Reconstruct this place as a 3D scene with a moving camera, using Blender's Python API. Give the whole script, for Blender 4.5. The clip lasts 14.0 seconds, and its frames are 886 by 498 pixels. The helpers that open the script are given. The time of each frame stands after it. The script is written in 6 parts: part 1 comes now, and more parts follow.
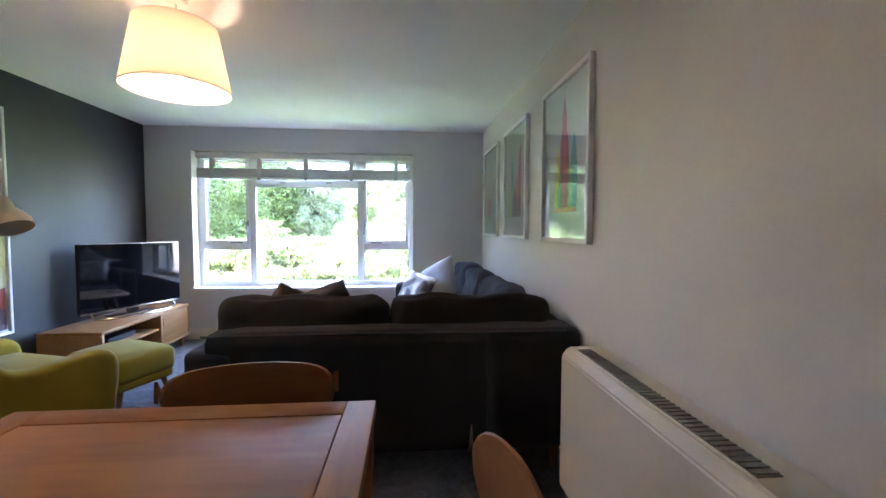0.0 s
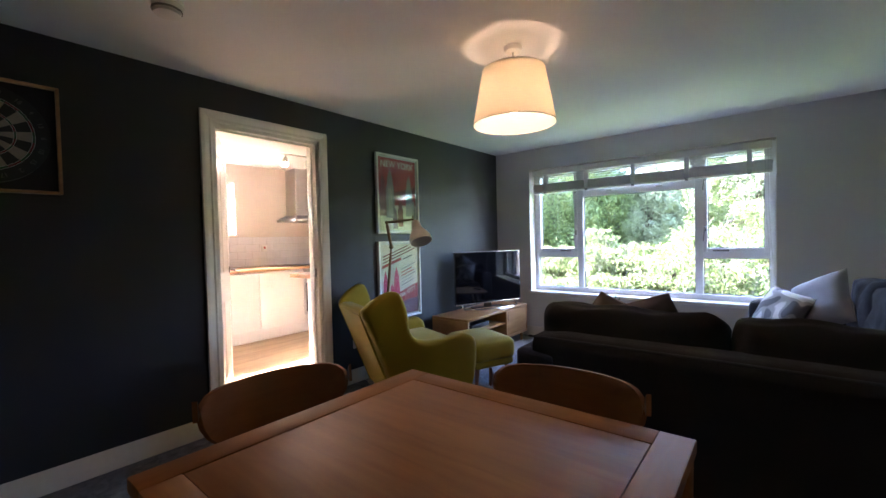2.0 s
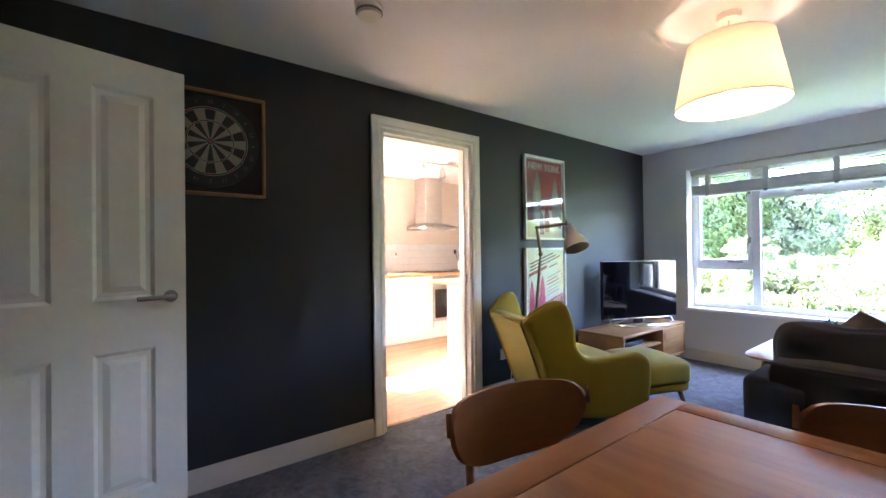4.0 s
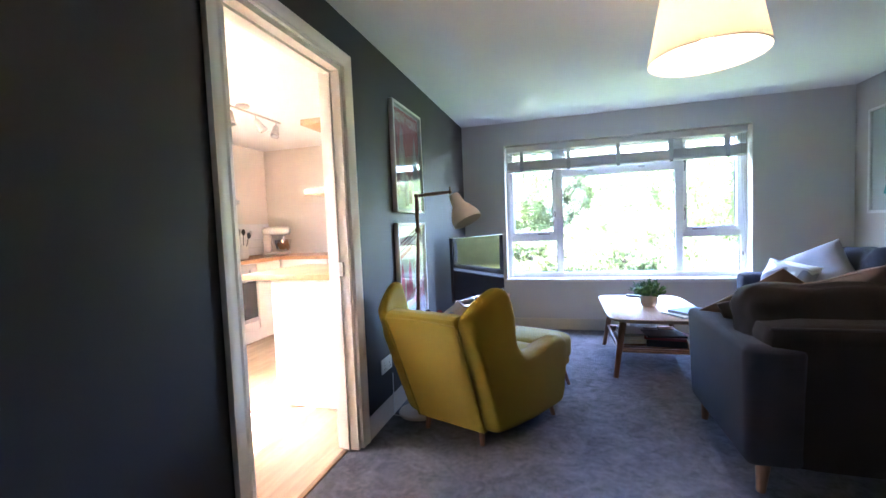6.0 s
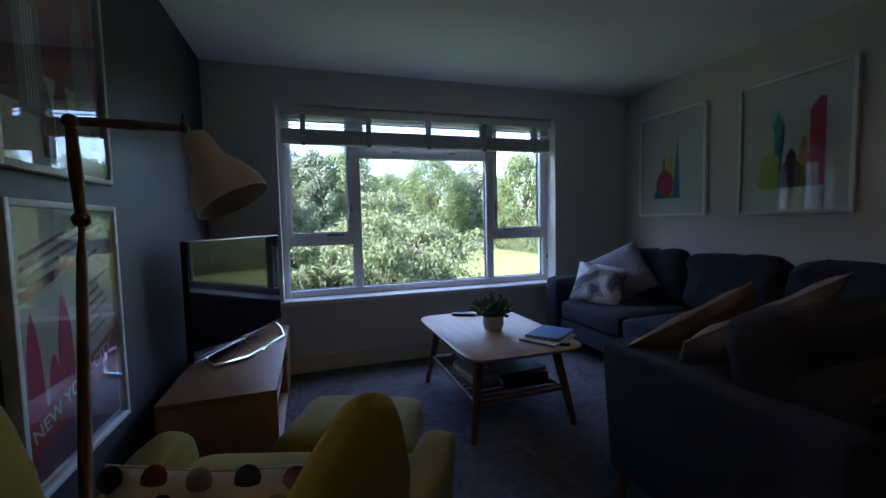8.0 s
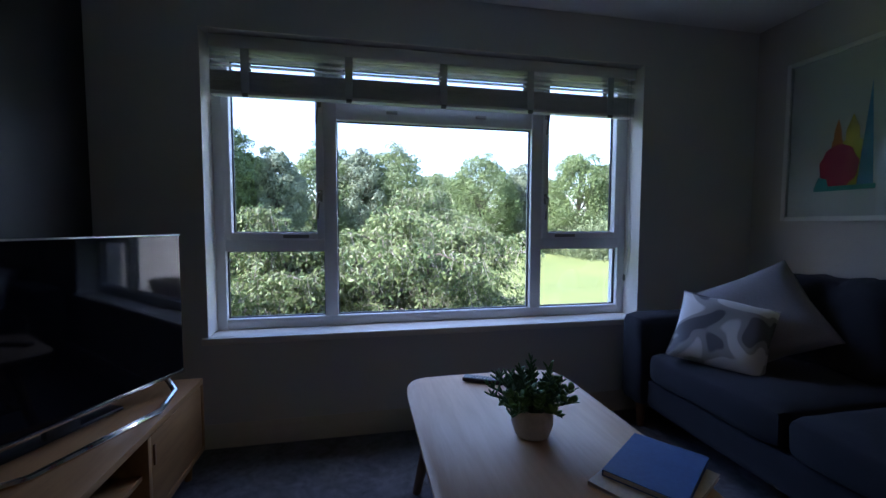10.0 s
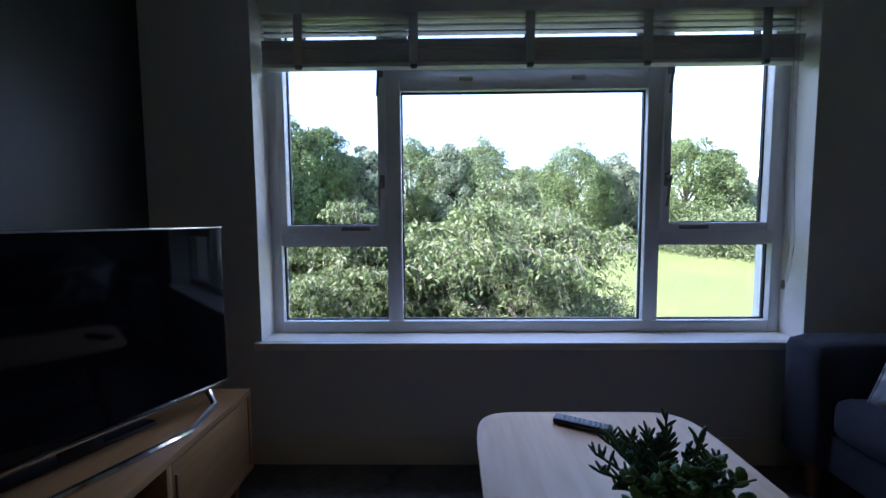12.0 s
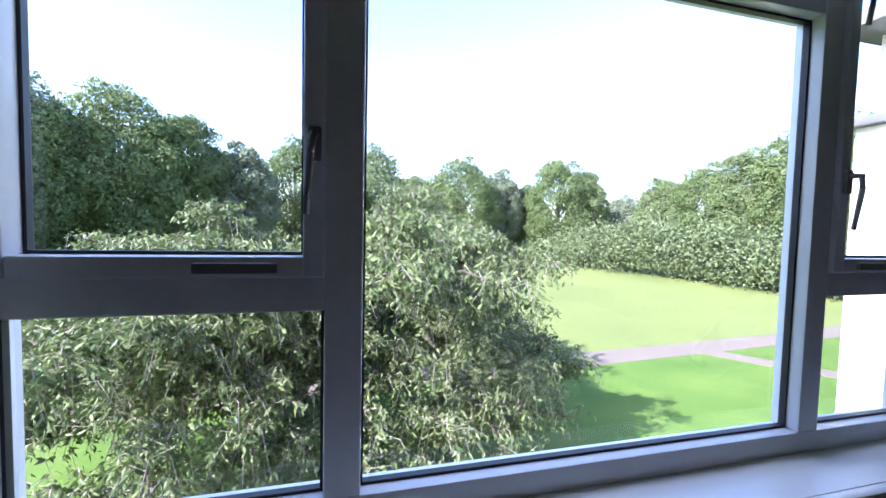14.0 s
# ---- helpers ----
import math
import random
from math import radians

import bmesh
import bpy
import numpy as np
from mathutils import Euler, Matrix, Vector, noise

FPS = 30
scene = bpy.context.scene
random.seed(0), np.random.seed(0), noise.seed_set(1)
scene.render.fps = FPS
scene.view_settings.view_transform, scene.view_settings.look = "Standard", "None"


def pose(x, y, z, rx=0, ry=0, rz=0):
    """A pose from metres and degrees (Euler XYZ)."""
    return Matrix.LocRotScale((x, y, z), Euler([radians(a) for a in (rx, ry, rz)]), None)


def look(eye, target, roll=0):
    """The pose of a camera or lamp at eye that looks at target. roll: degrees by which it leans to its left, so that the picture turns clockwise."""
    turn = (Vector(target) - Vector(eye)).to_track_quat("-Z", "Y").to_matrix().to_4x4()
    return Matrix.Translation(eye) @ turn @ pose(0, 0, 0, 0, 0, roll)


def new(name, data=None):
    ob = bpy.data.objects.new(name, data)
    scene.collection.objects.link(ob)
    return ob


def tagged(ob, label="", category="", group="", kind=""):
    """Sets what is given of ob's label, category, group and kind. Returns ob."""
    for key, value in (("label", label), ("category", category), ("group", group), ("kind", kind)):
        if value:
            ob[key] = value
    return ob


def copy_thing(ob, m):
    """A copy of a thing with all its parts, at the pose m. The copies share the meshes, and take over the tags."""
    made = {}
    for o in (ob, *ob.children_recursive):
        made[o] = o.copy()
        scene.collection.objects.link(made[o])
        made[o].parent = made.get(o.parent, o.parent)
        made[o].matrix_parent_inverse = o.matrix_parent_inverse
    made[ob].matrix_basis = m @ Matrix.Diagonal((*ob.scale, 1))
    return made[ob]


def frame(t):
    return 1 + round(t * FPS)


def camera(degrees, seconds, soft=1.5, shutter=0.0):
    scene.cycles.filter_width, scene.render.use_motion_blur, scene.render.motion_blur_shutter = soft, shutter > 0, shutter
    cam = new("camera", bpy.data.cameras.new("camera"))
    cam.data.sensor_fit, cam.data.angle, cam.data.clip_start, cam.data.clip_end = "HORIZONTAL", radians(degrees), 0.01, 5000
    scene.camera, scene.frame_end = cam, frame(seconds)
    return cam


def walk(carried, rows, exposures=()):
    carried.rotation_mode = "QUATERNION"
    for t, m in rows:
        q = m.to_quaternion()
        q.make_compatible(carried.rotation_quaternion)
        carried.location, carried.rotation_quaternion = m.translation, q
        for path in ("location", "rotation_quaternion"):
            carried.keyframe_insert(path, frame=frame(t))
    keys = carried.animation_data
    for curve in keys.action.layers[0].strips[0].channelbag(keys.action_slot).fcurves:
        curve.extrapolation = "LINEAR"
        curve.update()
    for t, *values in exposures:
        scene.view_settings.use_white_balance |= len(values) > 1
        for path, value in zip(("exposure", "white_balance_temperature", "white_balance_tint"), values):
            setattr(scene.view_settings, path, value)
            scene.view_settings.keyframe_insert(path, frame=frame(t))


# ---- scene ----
# ---- camera and its walk ----
cam = camera(94.6, 14.0)
PATH = [
    (0, (2.744, -4.575, 1.194), (2.918, -2.585, 1.096), 0.2),
    (0.5, (2.892, -4.529, 1.205), (2.559, -2.563, 1.05), -1.1),
    (1, (2.903, -4.517, 1.201), (2.067, -2.705, 1.067), 0.7),
    (1.5, (2.858, -4.52, 1.204), (1.835, -2.803, 1.12), -1.0),
    (2, (2.801, -4.563, 1.207), (1.538, -3.013, 1.159), -1.4),
    (2.5, (2.744, -4.627, 1.212), (1.268, -3.278, 1.186), -1.6),
    (3, (2.697, -4.694, 1.205), (1.06, -3.545, 1.192), -1.2),
    (5.3, (1.495, -4.756, 1.146), (0.403, -3.082, 1.076), -1.2),
    (5.5, (1.336, -4.737, 1.182), (0.441, -2.953, 1.06), -2.0),
    (6, (1.055, -4.567, 1.161), (0.497, -2.649, 1.053), -2.4),
    (6.5, (0.872, -4.292, 1.125), (0.541, -2.319, 1.099), -2.2),
    (7, (0.713, -3.953, 1.081), (0.958, -1.971, 0.988), -2.7),
    (7.5, (0.609, -3.646, 1.115), (1.182, -1.735, 0.973), -2.2),
    (8, (0.672, -3.238, 1.122), (1.288, -1.34, 0.989), -1.3),
    (8.2, (0.707, -3.076, 1.145), (1.374, -1.193, 1.053), -0.9),
    (10.3, (1.259, -2.04, 1.102), (1.512, -0.06, 0.978), -0.2),
    (10.5, (1.288, -1.98, 1.109), (1.426, 0.013, 1.022), -0.7),
    (11, (1.371, -1.888, 1.109), (1.313, 0.108, 1.0), -0.1),
    (11.5, (1.366, -1.846, 1.106), (1.256, 0.145, 0.948), -1.3),
    (12, (1.293, -1.745, 1.082), (1.261, 0.249, 0.934), -0.4),
    (12.5, (1.232, -1.488, 1.086), (1.186, 0.509, 1.005), 0.1),
    (13, (1.203, -1.221, 1.081), (1.17, 0.776, 0.988), 0.3),
    (13.5, (1.098, -0.932, 1.069), (1.275, 1.055, 0.925), 2.5),
    (14, (1.024, -0.622, 1.111), (1.537, 1.308, 1.01), 1.3),
]

EXPOSURES = [(t, stops, 5450 if 7.2 < t < 10.4 else 5700 if 0.8 < t < 1.7 else 5950 if t < 4 else 5600, 30) for t, stops in (
    (0, 5.97), (0.5, 5.1), (1.0, 3.85), (1.5, 3.95), (2.0, 5.2), (2.5, 5.9), (3.0, 6.32), (5.3, 5.7), (6.5, 6.35), (7.0, 4.75), (7.5, 3.45), (8.2, 3.0), (10.3, 2.62), (13.0, 2.78), (13.5, 2.72), (14, 2.56))]
walk(cam, [(t, look(eye, target, roll)) for t, eye, target, roll in PATH], EXPOSURES)
SKY, SUN, PENDANT, SKY_FILL = 0.15, 4.6, 0.15, 4.2

# ---- world, sun, lamps ----
world = bpy.data.worlds.new("world")
scene.world = world
world.use_nodes = True
wn = world.node_tree.nodes
sky = wn.new("ShaderNodeTexSky")
sky.sky_type = "NISHITA"
sky.sun_disc = False
sky.sun_elevation = radians(33)
sky.sun_rotation = radians(245)
world.node_tree.links.new(sky.outputs[0], wn["Background"].inputs[0])
wn["Background"].inputs[1].default_value = SKY

sun = new("sun", bpy.data.lights.new("sun", "SUN"))
sun.data.energy, sun.data.angle, sun.data.color = SUN, radians(0.55), (1.0, 0.95, 0.86)
sun.matrix_world = look((-17, -8, 13.8), (0, 0, 0))


def lamp(name, place, watts, colour, radius):
    ob = new(name, bpy.data.lights.new(name, "POINT"))
    ob.data.energy, ob.data.color, ob.data.shadow_soft_size = watts, colour, radius
    ob.location = place
    return ob


# Added area lamp, out of view above the window, boosting the sky's light indoors.
sky_fill = new("sky_fill_light", bpy.data.lights.new("sky_fill_light", "AREA"))
sky_fill.data.shape, sky_fill.data.size, sky_fill.data.size_y = "RECTANGLE", 2.3, 1.0
sky_fill.data.energy, sky_fill.data.color = SKY_FILL, (0.78, 0.88, 1.0)
sky_fill.matrix_world = look((1.64, 0.95, 2.75), (1.64, -0.2, 1.2))
lamp("pendant_bulb_light", (1.672, -2.52, 1.935), PENDANT, (1.0, 0.69, 0.40), 0.05)


# ---- materials ----
def mat(name, colour, rough=0.5, metal=0.0, vary=0.12, scale=6.0, fine=60.0, bump=0.08, sheen=0.0, coat=0.0, spec=0.5,
        stretch=(1, 1, 1), second=None):
    """A surface with two scales of variation in colour and a fine relief."""
    m = bpy.data.materials.new(name)
    m.use_nodes = True
    n, k = m.node_tree.nodes, m.node_tree.links
    b = n["Principled BSDF"]
    co = n.new("ShaderNodeTexCoord")
    mp = n.new("ShaderNodeMapping")
    mp.inputs["Scale"].default_value = stretch
    k.new(co.outputs["Object"], mp.inputs["Vector"])
    big, small = n.new("ShaderNodeTexNoise"), n.new("ShaderNodeTexNoise")
    for t, s, d in ((big, scale, 4), (small, fine, 3)):
        t.inputs["Scale"].default_value, t.inputs["Detail"].default_value = s, d
        k.new(mp.outputs[0], t.inputs["Vector"])
    add = n.new("ShaderNodeMath")
    add.operation = "ADD"
    k.new(big.outputs["Fac"], add.inputs[0]), k.new(small.outputs["Fac"], add.inputs[1])
    ramp = n.new("ShaderNodeMapRange")
    ramp.inputs["From Min"].default_value, ramp.inputs["From Max"].default_value = 0.65, 1.35
    k.new(add.outputs[0], ramp.inputs["Value"])
    mix = n.new("ShaderNodeMix")
    mix.data_type = "RGBA"
    c = Vector(colour)
    two = Vector(second) if second else c * (1 + vary)
    one = c if second else c * (1 - vary)
    mix.inputs["A"].default_value, mix.inputs["B"].default_value = (*one, 1), (*[min(v, 1) for v in two], 1)
    k.new(ramp.outputs[0], mix.inputs["Factor"])
    k.new(mix.outputs["Result"], b.inputs["Base Color"])
    rr = n.new("ShaderNodeMapRange")
    rr.inputs["To Min"].default_value, rr.inputs["To Max"].default_value = max(rough - 0.06, 0), min(rough + 0.06, 1)
    k.new(big.outputs["Fac"], rr.inputs["Value"])
    k.new(rr.outputs[0], b.inputs["Roughness"])
    b.inputs["Metallic"].default_value, b.inputs["Specular IOR Level"].default_value = metal, spec
    b.inputs["Sheen Weight"].default_value, b.inputs["Coat Weight"].default_value = sheen, coat
    b.inputs["Coat Roughness"].default_value = 0.03
    if bump:
        bp = n.new("ShaderNodeBump")
        bp.inputs["Strength"].default_value, bp.inputs["Distance"].default_value = bump, 0.01
        k.new(small.outputs["Fac"], bp.inputs["Height"])
        k.new(bp.outputs[0], b.inputs["Normal"])
    return m


def wood(name, dark, light, rough=0.45, along="y", scale=9.0, coat=0.0, spec=0.5):
    """Long grain along one axis, with a random shift for each object."""
    m = bpy.data.materials.new(name)
    m.use_nodes = True
    n, k = m.node_tree.nodes, m.node_tree.links
    b = n["Principled BSDF"]
    co, info, ad, mp = n.new("ShaderNodeTexCoord"), n.new("ShaderNodeObjectInfo"), n.new("ShaderNodeVectorMath"), n.new("ShaderNodeMapping")
    k.new(co.outputs["Object"], ad.inputs[0]), k.new(info.outputs["Random"], ad.inputs[1])
    k.new(ad.outputs[0], mp.inputs["Vector"])
    mp.inputs["Scale"].default_value = [0.12 if a == along else 1.0 for a in "xyz"]
    grain, broad = n.new("ShaderNodeTexNoise"), n.new("ShaderNodeTexNoise")
    grain.inputs["Scale"].default_value, grain.inputs["Detail"].default_value, grain.inputs["Distortion"].default_value = scale * 6, 6, 0.6
    broad.inputs["Scale"].default_value, broad.inputs["Detail"].default_value, broad.inputs["Distortion"].default_value = scale, 3, 1.2
    for t in (grain, broad):
        k.new(mp.outputs[0], t.inputs["Vector"])
    mul = n.new("ShaderNodeMath")
    mul.operation = "MULTIPLY_ADD"
    mul.inputs[1].default_value = 0.6
    k.new(grain.outputs["Fac"], mul.inputs[0]), k.new(broad.outputs["Fac"], mul.inputs[2])
    ramp = n.new("ShaderNodeValToRGB")
    ramp.color_ramp.elements[0].position, ramp.color_ramp.elements[1].position = 0.55, 1.05
    ramp.color_ramp.elements[0].color, ramp.color_ramp.elements[1].color = (*dark, 1), (*light, 1)
    k.new(mul.outputs[0], ramp.inputs[0])
    k.new(ramp.outputs[0], b.inputs["Base Color"])
    b.inputs["Roughness"].default_value, b.inputs["Coat Weight"].default_value = rough, coat
    b.inputs["Specular IOR Level"].default_value = spec
    bp = n.new("ShaderNodeBump")
    bp.inputs["Strength"].default_value, bp.inputs["Distance"].default_value = 0.06, 0.004
    k.new(grain.outputs["Fac"], bp.inputs["Height"]), k.new(bp.outputs[0], b.inputs["Normal"])
    return m


def clear_glass(name):
    """Window glass: clear, with gloss by Fresnel."""
    m = bpy.data.materials.new(name)
    m.use_nodes = True
    n, k = m.node_tree.nodes, m.node_tree.links
    n.remove(n["Principled BSDF"])
    tr, gl, mx, fr = n.new("ShaderNodeBsdfTransparent"), n.new("ShaderNodeBsdfGlossy"), n.new("ShaderNodeMixShader"), n.new("ShaderNodeFresnel")
    tr.inputs[0].default_value = (0.93, 0.96, 0.95, 1)
    gl.inputs["Roughness"].default_value = 0.0
    n.remove(fr)
    lw, pw, ad = n.new("ShaderNodeLayerWeight"), n.new("ShaderNodeMath"), n.new("ShaderNodeMath")
    lw.inputs["Blend"].default_value = 0.5
    pw.operation, ad.operation = "POWER", "MULTIPLY_ADD"
    pw.inputs[1].default_value, ad.inputs[1].default_value, ad.inputs[2].default_value = 5.0, 0.94, 0.04
    k.new(lw.outputs["Facing"], pw.inputs[0]), k.new(pw.outputs[0], ad.inputs[0]), k.new(ad.outputs[0], mx.inputs[0])
    k.new(tr.outputs[0], mx.inputs[1]), k.new(gl.outputs[0], mx.inputs[2])
    k.new(mx.outputs[0], n["Material Output"].inputs[0])
    return m


def cloth_shade(name, colour, through_part):
    """Thin fabric that lets lamp light through."""
    m = bpy.data.materials.new(name)
    m.use_nodes = True
    n, k = m.node_tree.nodes, m.node_tree.links
    n.remove(n["Principled BSDF"])
    df, tl, mx, tx = n.new("ShaderNodeBsdfDiffuse"), n.new("ShaderNodeBsdfTranslucent"), n.new("ShaderNodeMixShader"), n.new("ShaderNodeTexNoise")
    tx.inputs["Scale"].default_value = 90
    mixc = n.new("ShaderNodeMix")
    mixc.data_type = "RGBA"
    mixc.inputs["A"].default_value = (*[c * 0.9 for c in colour], 1)
    mixc.inputs["B"].default_value = (*colour, 1)
    k.new(tx.outputs["Fac"], mixc.inputs["Factor"])
    for s in (df, tl):
        k.new(mixc.outputs["Result"], s.inputs[0])
    mx.inputs[0].default_value = through_part
    k.new(df.outputs[0], mx.inputs[1]), k.new(tl.outputs[0], mx.inputs[2])
    k.new(mx.outputs[0], n["Material Output"].inputs[0])
    return m


def leafy(name, dark, light, through_part=0.35):
    """Leaves: two greens by island, some light through them."""
    m = bpy.data.materials.new(name)
    m.use_nodes = True
    n, k = m.node_tree.nodes, m.node_tree.links
    b = n["Principled BSDF"]
    geo, mix = n.new("ShaderNodeNewGeometry"), n.new("ShaderNodeMix")
    mix.data_type = "RGBA"
    mix.inputs["A"].default_value, mix.inputs["B"].default_value = (*dark, 1), (*light, 1)
    k.new(geo.outputs["Random Per Island"], mix.inputs["Factor"])
    k.new(mix.outputs["Result"], b.inputs["Base Color"])
    b.inputs["Roughness"].default_value = 0.55
    tl, mx = n.new("ShaderNodeBsdfTranslucent"), n.new("ShaderNodeMixShader")
    k.new(mix.outputs["Result"], tl.inputs[0])
    mx.inputs[0].default_value = through_part
    k.new(b.outputs[0], mx.inputs[1]), k.new(tl.outputs[0], mx.inputs[2])
    k.new(mx.outputs[0], n["Material Output"].inputs[0])
    return m


def glow(name, colour, strength):
    m = bpy.data.materials.new(name)
    m.use_nodes = True
    b = m.node_tree.nodes["Principled BSDF"]
    b.inputs["Emission Color"].default_value, b.inputs["Emission Strength"].default_value = (*colour, 1), strength
    return m


def carpet(name, dark, light):
    """Cut pile brushed both ways: soft clumps and footmarks over a fine tuft."""
    m = mat(name, dark, 0.95, fine=420, bump=0.9, sheen=0.1, spec=0.1)
    n, k = m.node_tree.nodes, m.node_tree.links
    co = n.new("ShaderNodeTexCoord")
    total = None
    for size, detail, warp, weight in ((2.2, 3, 0.8, 0.26), (9.0, 6, 1.4, 0.46), (38.0, 4, 0.6, 0.30), (330.0, 2, 0.0, 0.30)):
        t = n.new("ShaderNodeTexNoise")
        t.inputs["Scale"].default_value, t.inputs["Detail"].default_value, t.inputs["Distortion"].default_value = size, detail, warp
        k.new(co.outputs["Object"], t.inputs["Vector"])
        w = n.new("ShaderNodeMath")
        w.operation = "MULTIPLY_ADD"
        w.inputs[1].default_value, w.inputs[2].default_value = weight, 0.0
        k.new(t.outputs["Fac"], w.inputs[0])
        if total:
            k.new(total.outputs[0], w.inputs[2])
        total = w
    ramp = n.new("ShaderNodeValToRGB")
    ramp.color_ramp.elements[0].position, ramp.color_ramp.elements[1].position = 0.53, 0.80
    ramp.color_ramp.elements[0].color, ramp.color_ramp.elements[1].color = (*dark, 1), (*light, 1)
    k.new(total.outputs[0], ramp.inputs[0])
    k.new(ramp.outputs[0], n["Principled BSDF"].inputs["Base Color"])
    return m


M_DARK = mat("charcoal_wall_paint", (0.0205, 0.0225, 0.0255), 0.5, vary=0.06, scale=1.5, fine=140, bump=0.05, spec=0.45)
M_GREY = mat("pale_grey_wall_paint", (0.66, 0.66, 0.66), 0.7, vary=0.03, scale=1.2, fine=150, bump=0.05)
M_CREAM = mat("off_white_wall_paint", (0.53, 0.505, 0.47), 0.6, vary=0.03, scale=1.2, fine=150, bump=0.05)
M_CEIL = mat("white_ceiling_paint", (0.83, 0.83, 0.83), 0.8, vary=0.03, scale=1.0, fine=120, bump=0.06)
M_GLOSS = mat("white_gloss_paint", (0.82, 0.795, 0.735), 0.3, vary=0.03, scale=3, fine=40, bump=0.02)
M_SKIRT = mat("cream_gloss_skirting_paint", (0.62, 0.58, 0.51), 0.38, vary=0.04, scale=3, fine=40, bump=0.02)
M_UPVC = mat("white_painted_window_frame", (0.82, 0.83, 0.84), 0.32, vary=0.03, scale=4, fine=50, bump=0.02)
M_SEAL = mat("black_rubber_seal", (0.02, 0.02, 0.022), 0.5, vary=0.1, bump=0)
M_CARPET = carpet("grey_carpet_pile", (0.085, 0.090, 0.108), (0.225, 0.232, 0.262))
M_KFLOOR = wood("oak_vinyl_floor", (0.34, 0.22, 0.12), (0.50, 0.35, 0.20), 0.4, along="y", scale=7)
M_TABLE = wood("honey_oak_table", (0.25, 0.084, 0.017), (0.365, 0.14, 0.032), 0.5, along="x", scale=7, spec=0.22)
M_TABLE_Y = wood("honey_oak_frame", (0.235, 0.08, 0.017), (0.345, 0.132, 0.032), 0.5, along="y", scale=7, spec=0.22)
M_CHAIR = wood("bent_plywood", (0.21, 0.078, 0.022), (0.31, 0.125, 0.04), 0.4, along="x", scale=6, coat=0.1)
M_OAK = wood("light_oak", (0.25, 0.12, 0.043), (0.355, 0.188, 0.072), 0.4, along="y", scale=8)
M_ASH = wood("pale_ash", (0.47, 0.29, 0.16), (0.59, 0.395, 0.235), 0.5, along="y", scale=9)
M_LEG = wood("walnut_leg", (0.14, 0.065, 0.03), (0.24, 0.115, 0.055), 0.4, along="z", scale=9)
M_WORKTOP = wood("oak_block_worktop", (0.36, 0.18, 0.075), (0.52, 0.29, 0.13), 0.35, along="y", scale=8)
M_LIME = mat("lime_wool_felt", (0.262, 0.190, 0.010), 0.85, vary=0.14, scale=4, fine=350, bump=0.2, sheen=0.1, spec=0.15)
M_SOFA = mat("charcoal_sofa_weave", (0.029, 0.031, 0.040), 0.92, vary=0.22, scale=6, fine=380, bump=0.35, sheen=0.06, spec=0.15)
# Cushion cloth; also the sofa back, with warm light put into its brown.
M_SOFA2 = mat("brown_grey_cushion_and_warm_lit_back", (0.022, 0.0195, 0.018), 0.92, vary=0.22, scale=6, fine=380, bump=0.3, sheen=0.06, spec=0.15)
M_PIPING = mat("dark_piping", (0.035, 0.036, 0.04), 0.9, vary=0.1, bump=0.1)
M_SILVERC = mat("silver_grey_cushion", (0.27, 0.27, 0.30), 0.75, vary=0.14, scale=7, fine=200, bump=0.2, sheen=0.3)
M_TAN = mat("tan_cushion_cloth", (0.18, 0.122, 0.075), 0.85, vary=0.15, scale=7, fine=220, bump=0.25)
M_PINKG = mat("pinkish_grey_cushion_cloth", (0.21, 0.172, 0.155), 0.85, vary=0.15, scale=7, fine=220, bump=0.25)
M_BLACKC = mat("black_cloth", (0.022, 0.020, 0.022), 0.9, vary=0.2, scale=8, fine=260, bump=0.25)
M_STEEL = mat("brushed_steel", (0.56, 0.55, 0.53), 0.3, 1.0, vary=0.06, scale=4, fine=120, bump=0.02, stretch=(1, 1, 8))
M_STEELD = mat("dull_steel", (0.26, 0.25, 0.24), 0.38, 1.0, vary=0.08, scale=6, fine=90, bump=0.02)
M_CHROME = mat("polished_chrome", (0.75, 0.75, 0.76), 0.1, 1.0, vary=0.03, bump=0)
M_BRONZE = mat("aged_brass", (0.20, 0.13, 0.07), 0.4, 1.0, vary=0.15, scale=20, bump=0.02)
M_BLACK = mat("black_plastic", (0.012, 0.012, 0.013), 0.35, vary=0.1, bump=0)
M_SCREEN = mat("dark_glass_screen", (0.004, 0.004, 0.005), 0.035, vary=0.05, bump=0, spec=0.28)
M_OVEN = mat("oven_glass", (0.012, 0.011, 0.011), 0.05, vary=0.05, bump=0, spec=0.6)
M_WHITEP = mat("white_plastic", (0.74, 0.73, 0.70), 0.4, vary=0.03, scale=5, bump=0.01)
M_HEATER = mat("cream_enamelled_steel", (0.54, 0.50, 0.42), 0.42, vary=0.03, scale=3, fine=60, bump=0.02)
M_GRILLE = mat("grey_grille", (0.24, 0.23, 0.21), 0.6, vary=0.06, bump=0.05)
M_UNIT = mat("white_kitchen_front", (0.72, 0.685, 0.62), 0.3, vary=0.02, scale=2, bump=0.01)
M_KWALL = mat("cream_kitchen_wall", (0.66, 0.60, 0.525), 0.65, vary=0.03, scale=1.3, fine=150, bump=0.04)
M_TILE = mat("white_glazed_tile", (0.74, 0.74, 0.76), 0.15, vary=0.04, scale=2, bump=0.01)
M_GROUT = mat("pale_grout", (0.55, 0.54, 0.52), 0.9, vary=0.08, bump=0.05)
M_LAMPW = mat("cream_lacquered_metal", (0.52, 0.45, 0.36), 0.4, vary=0.03, bump=0)
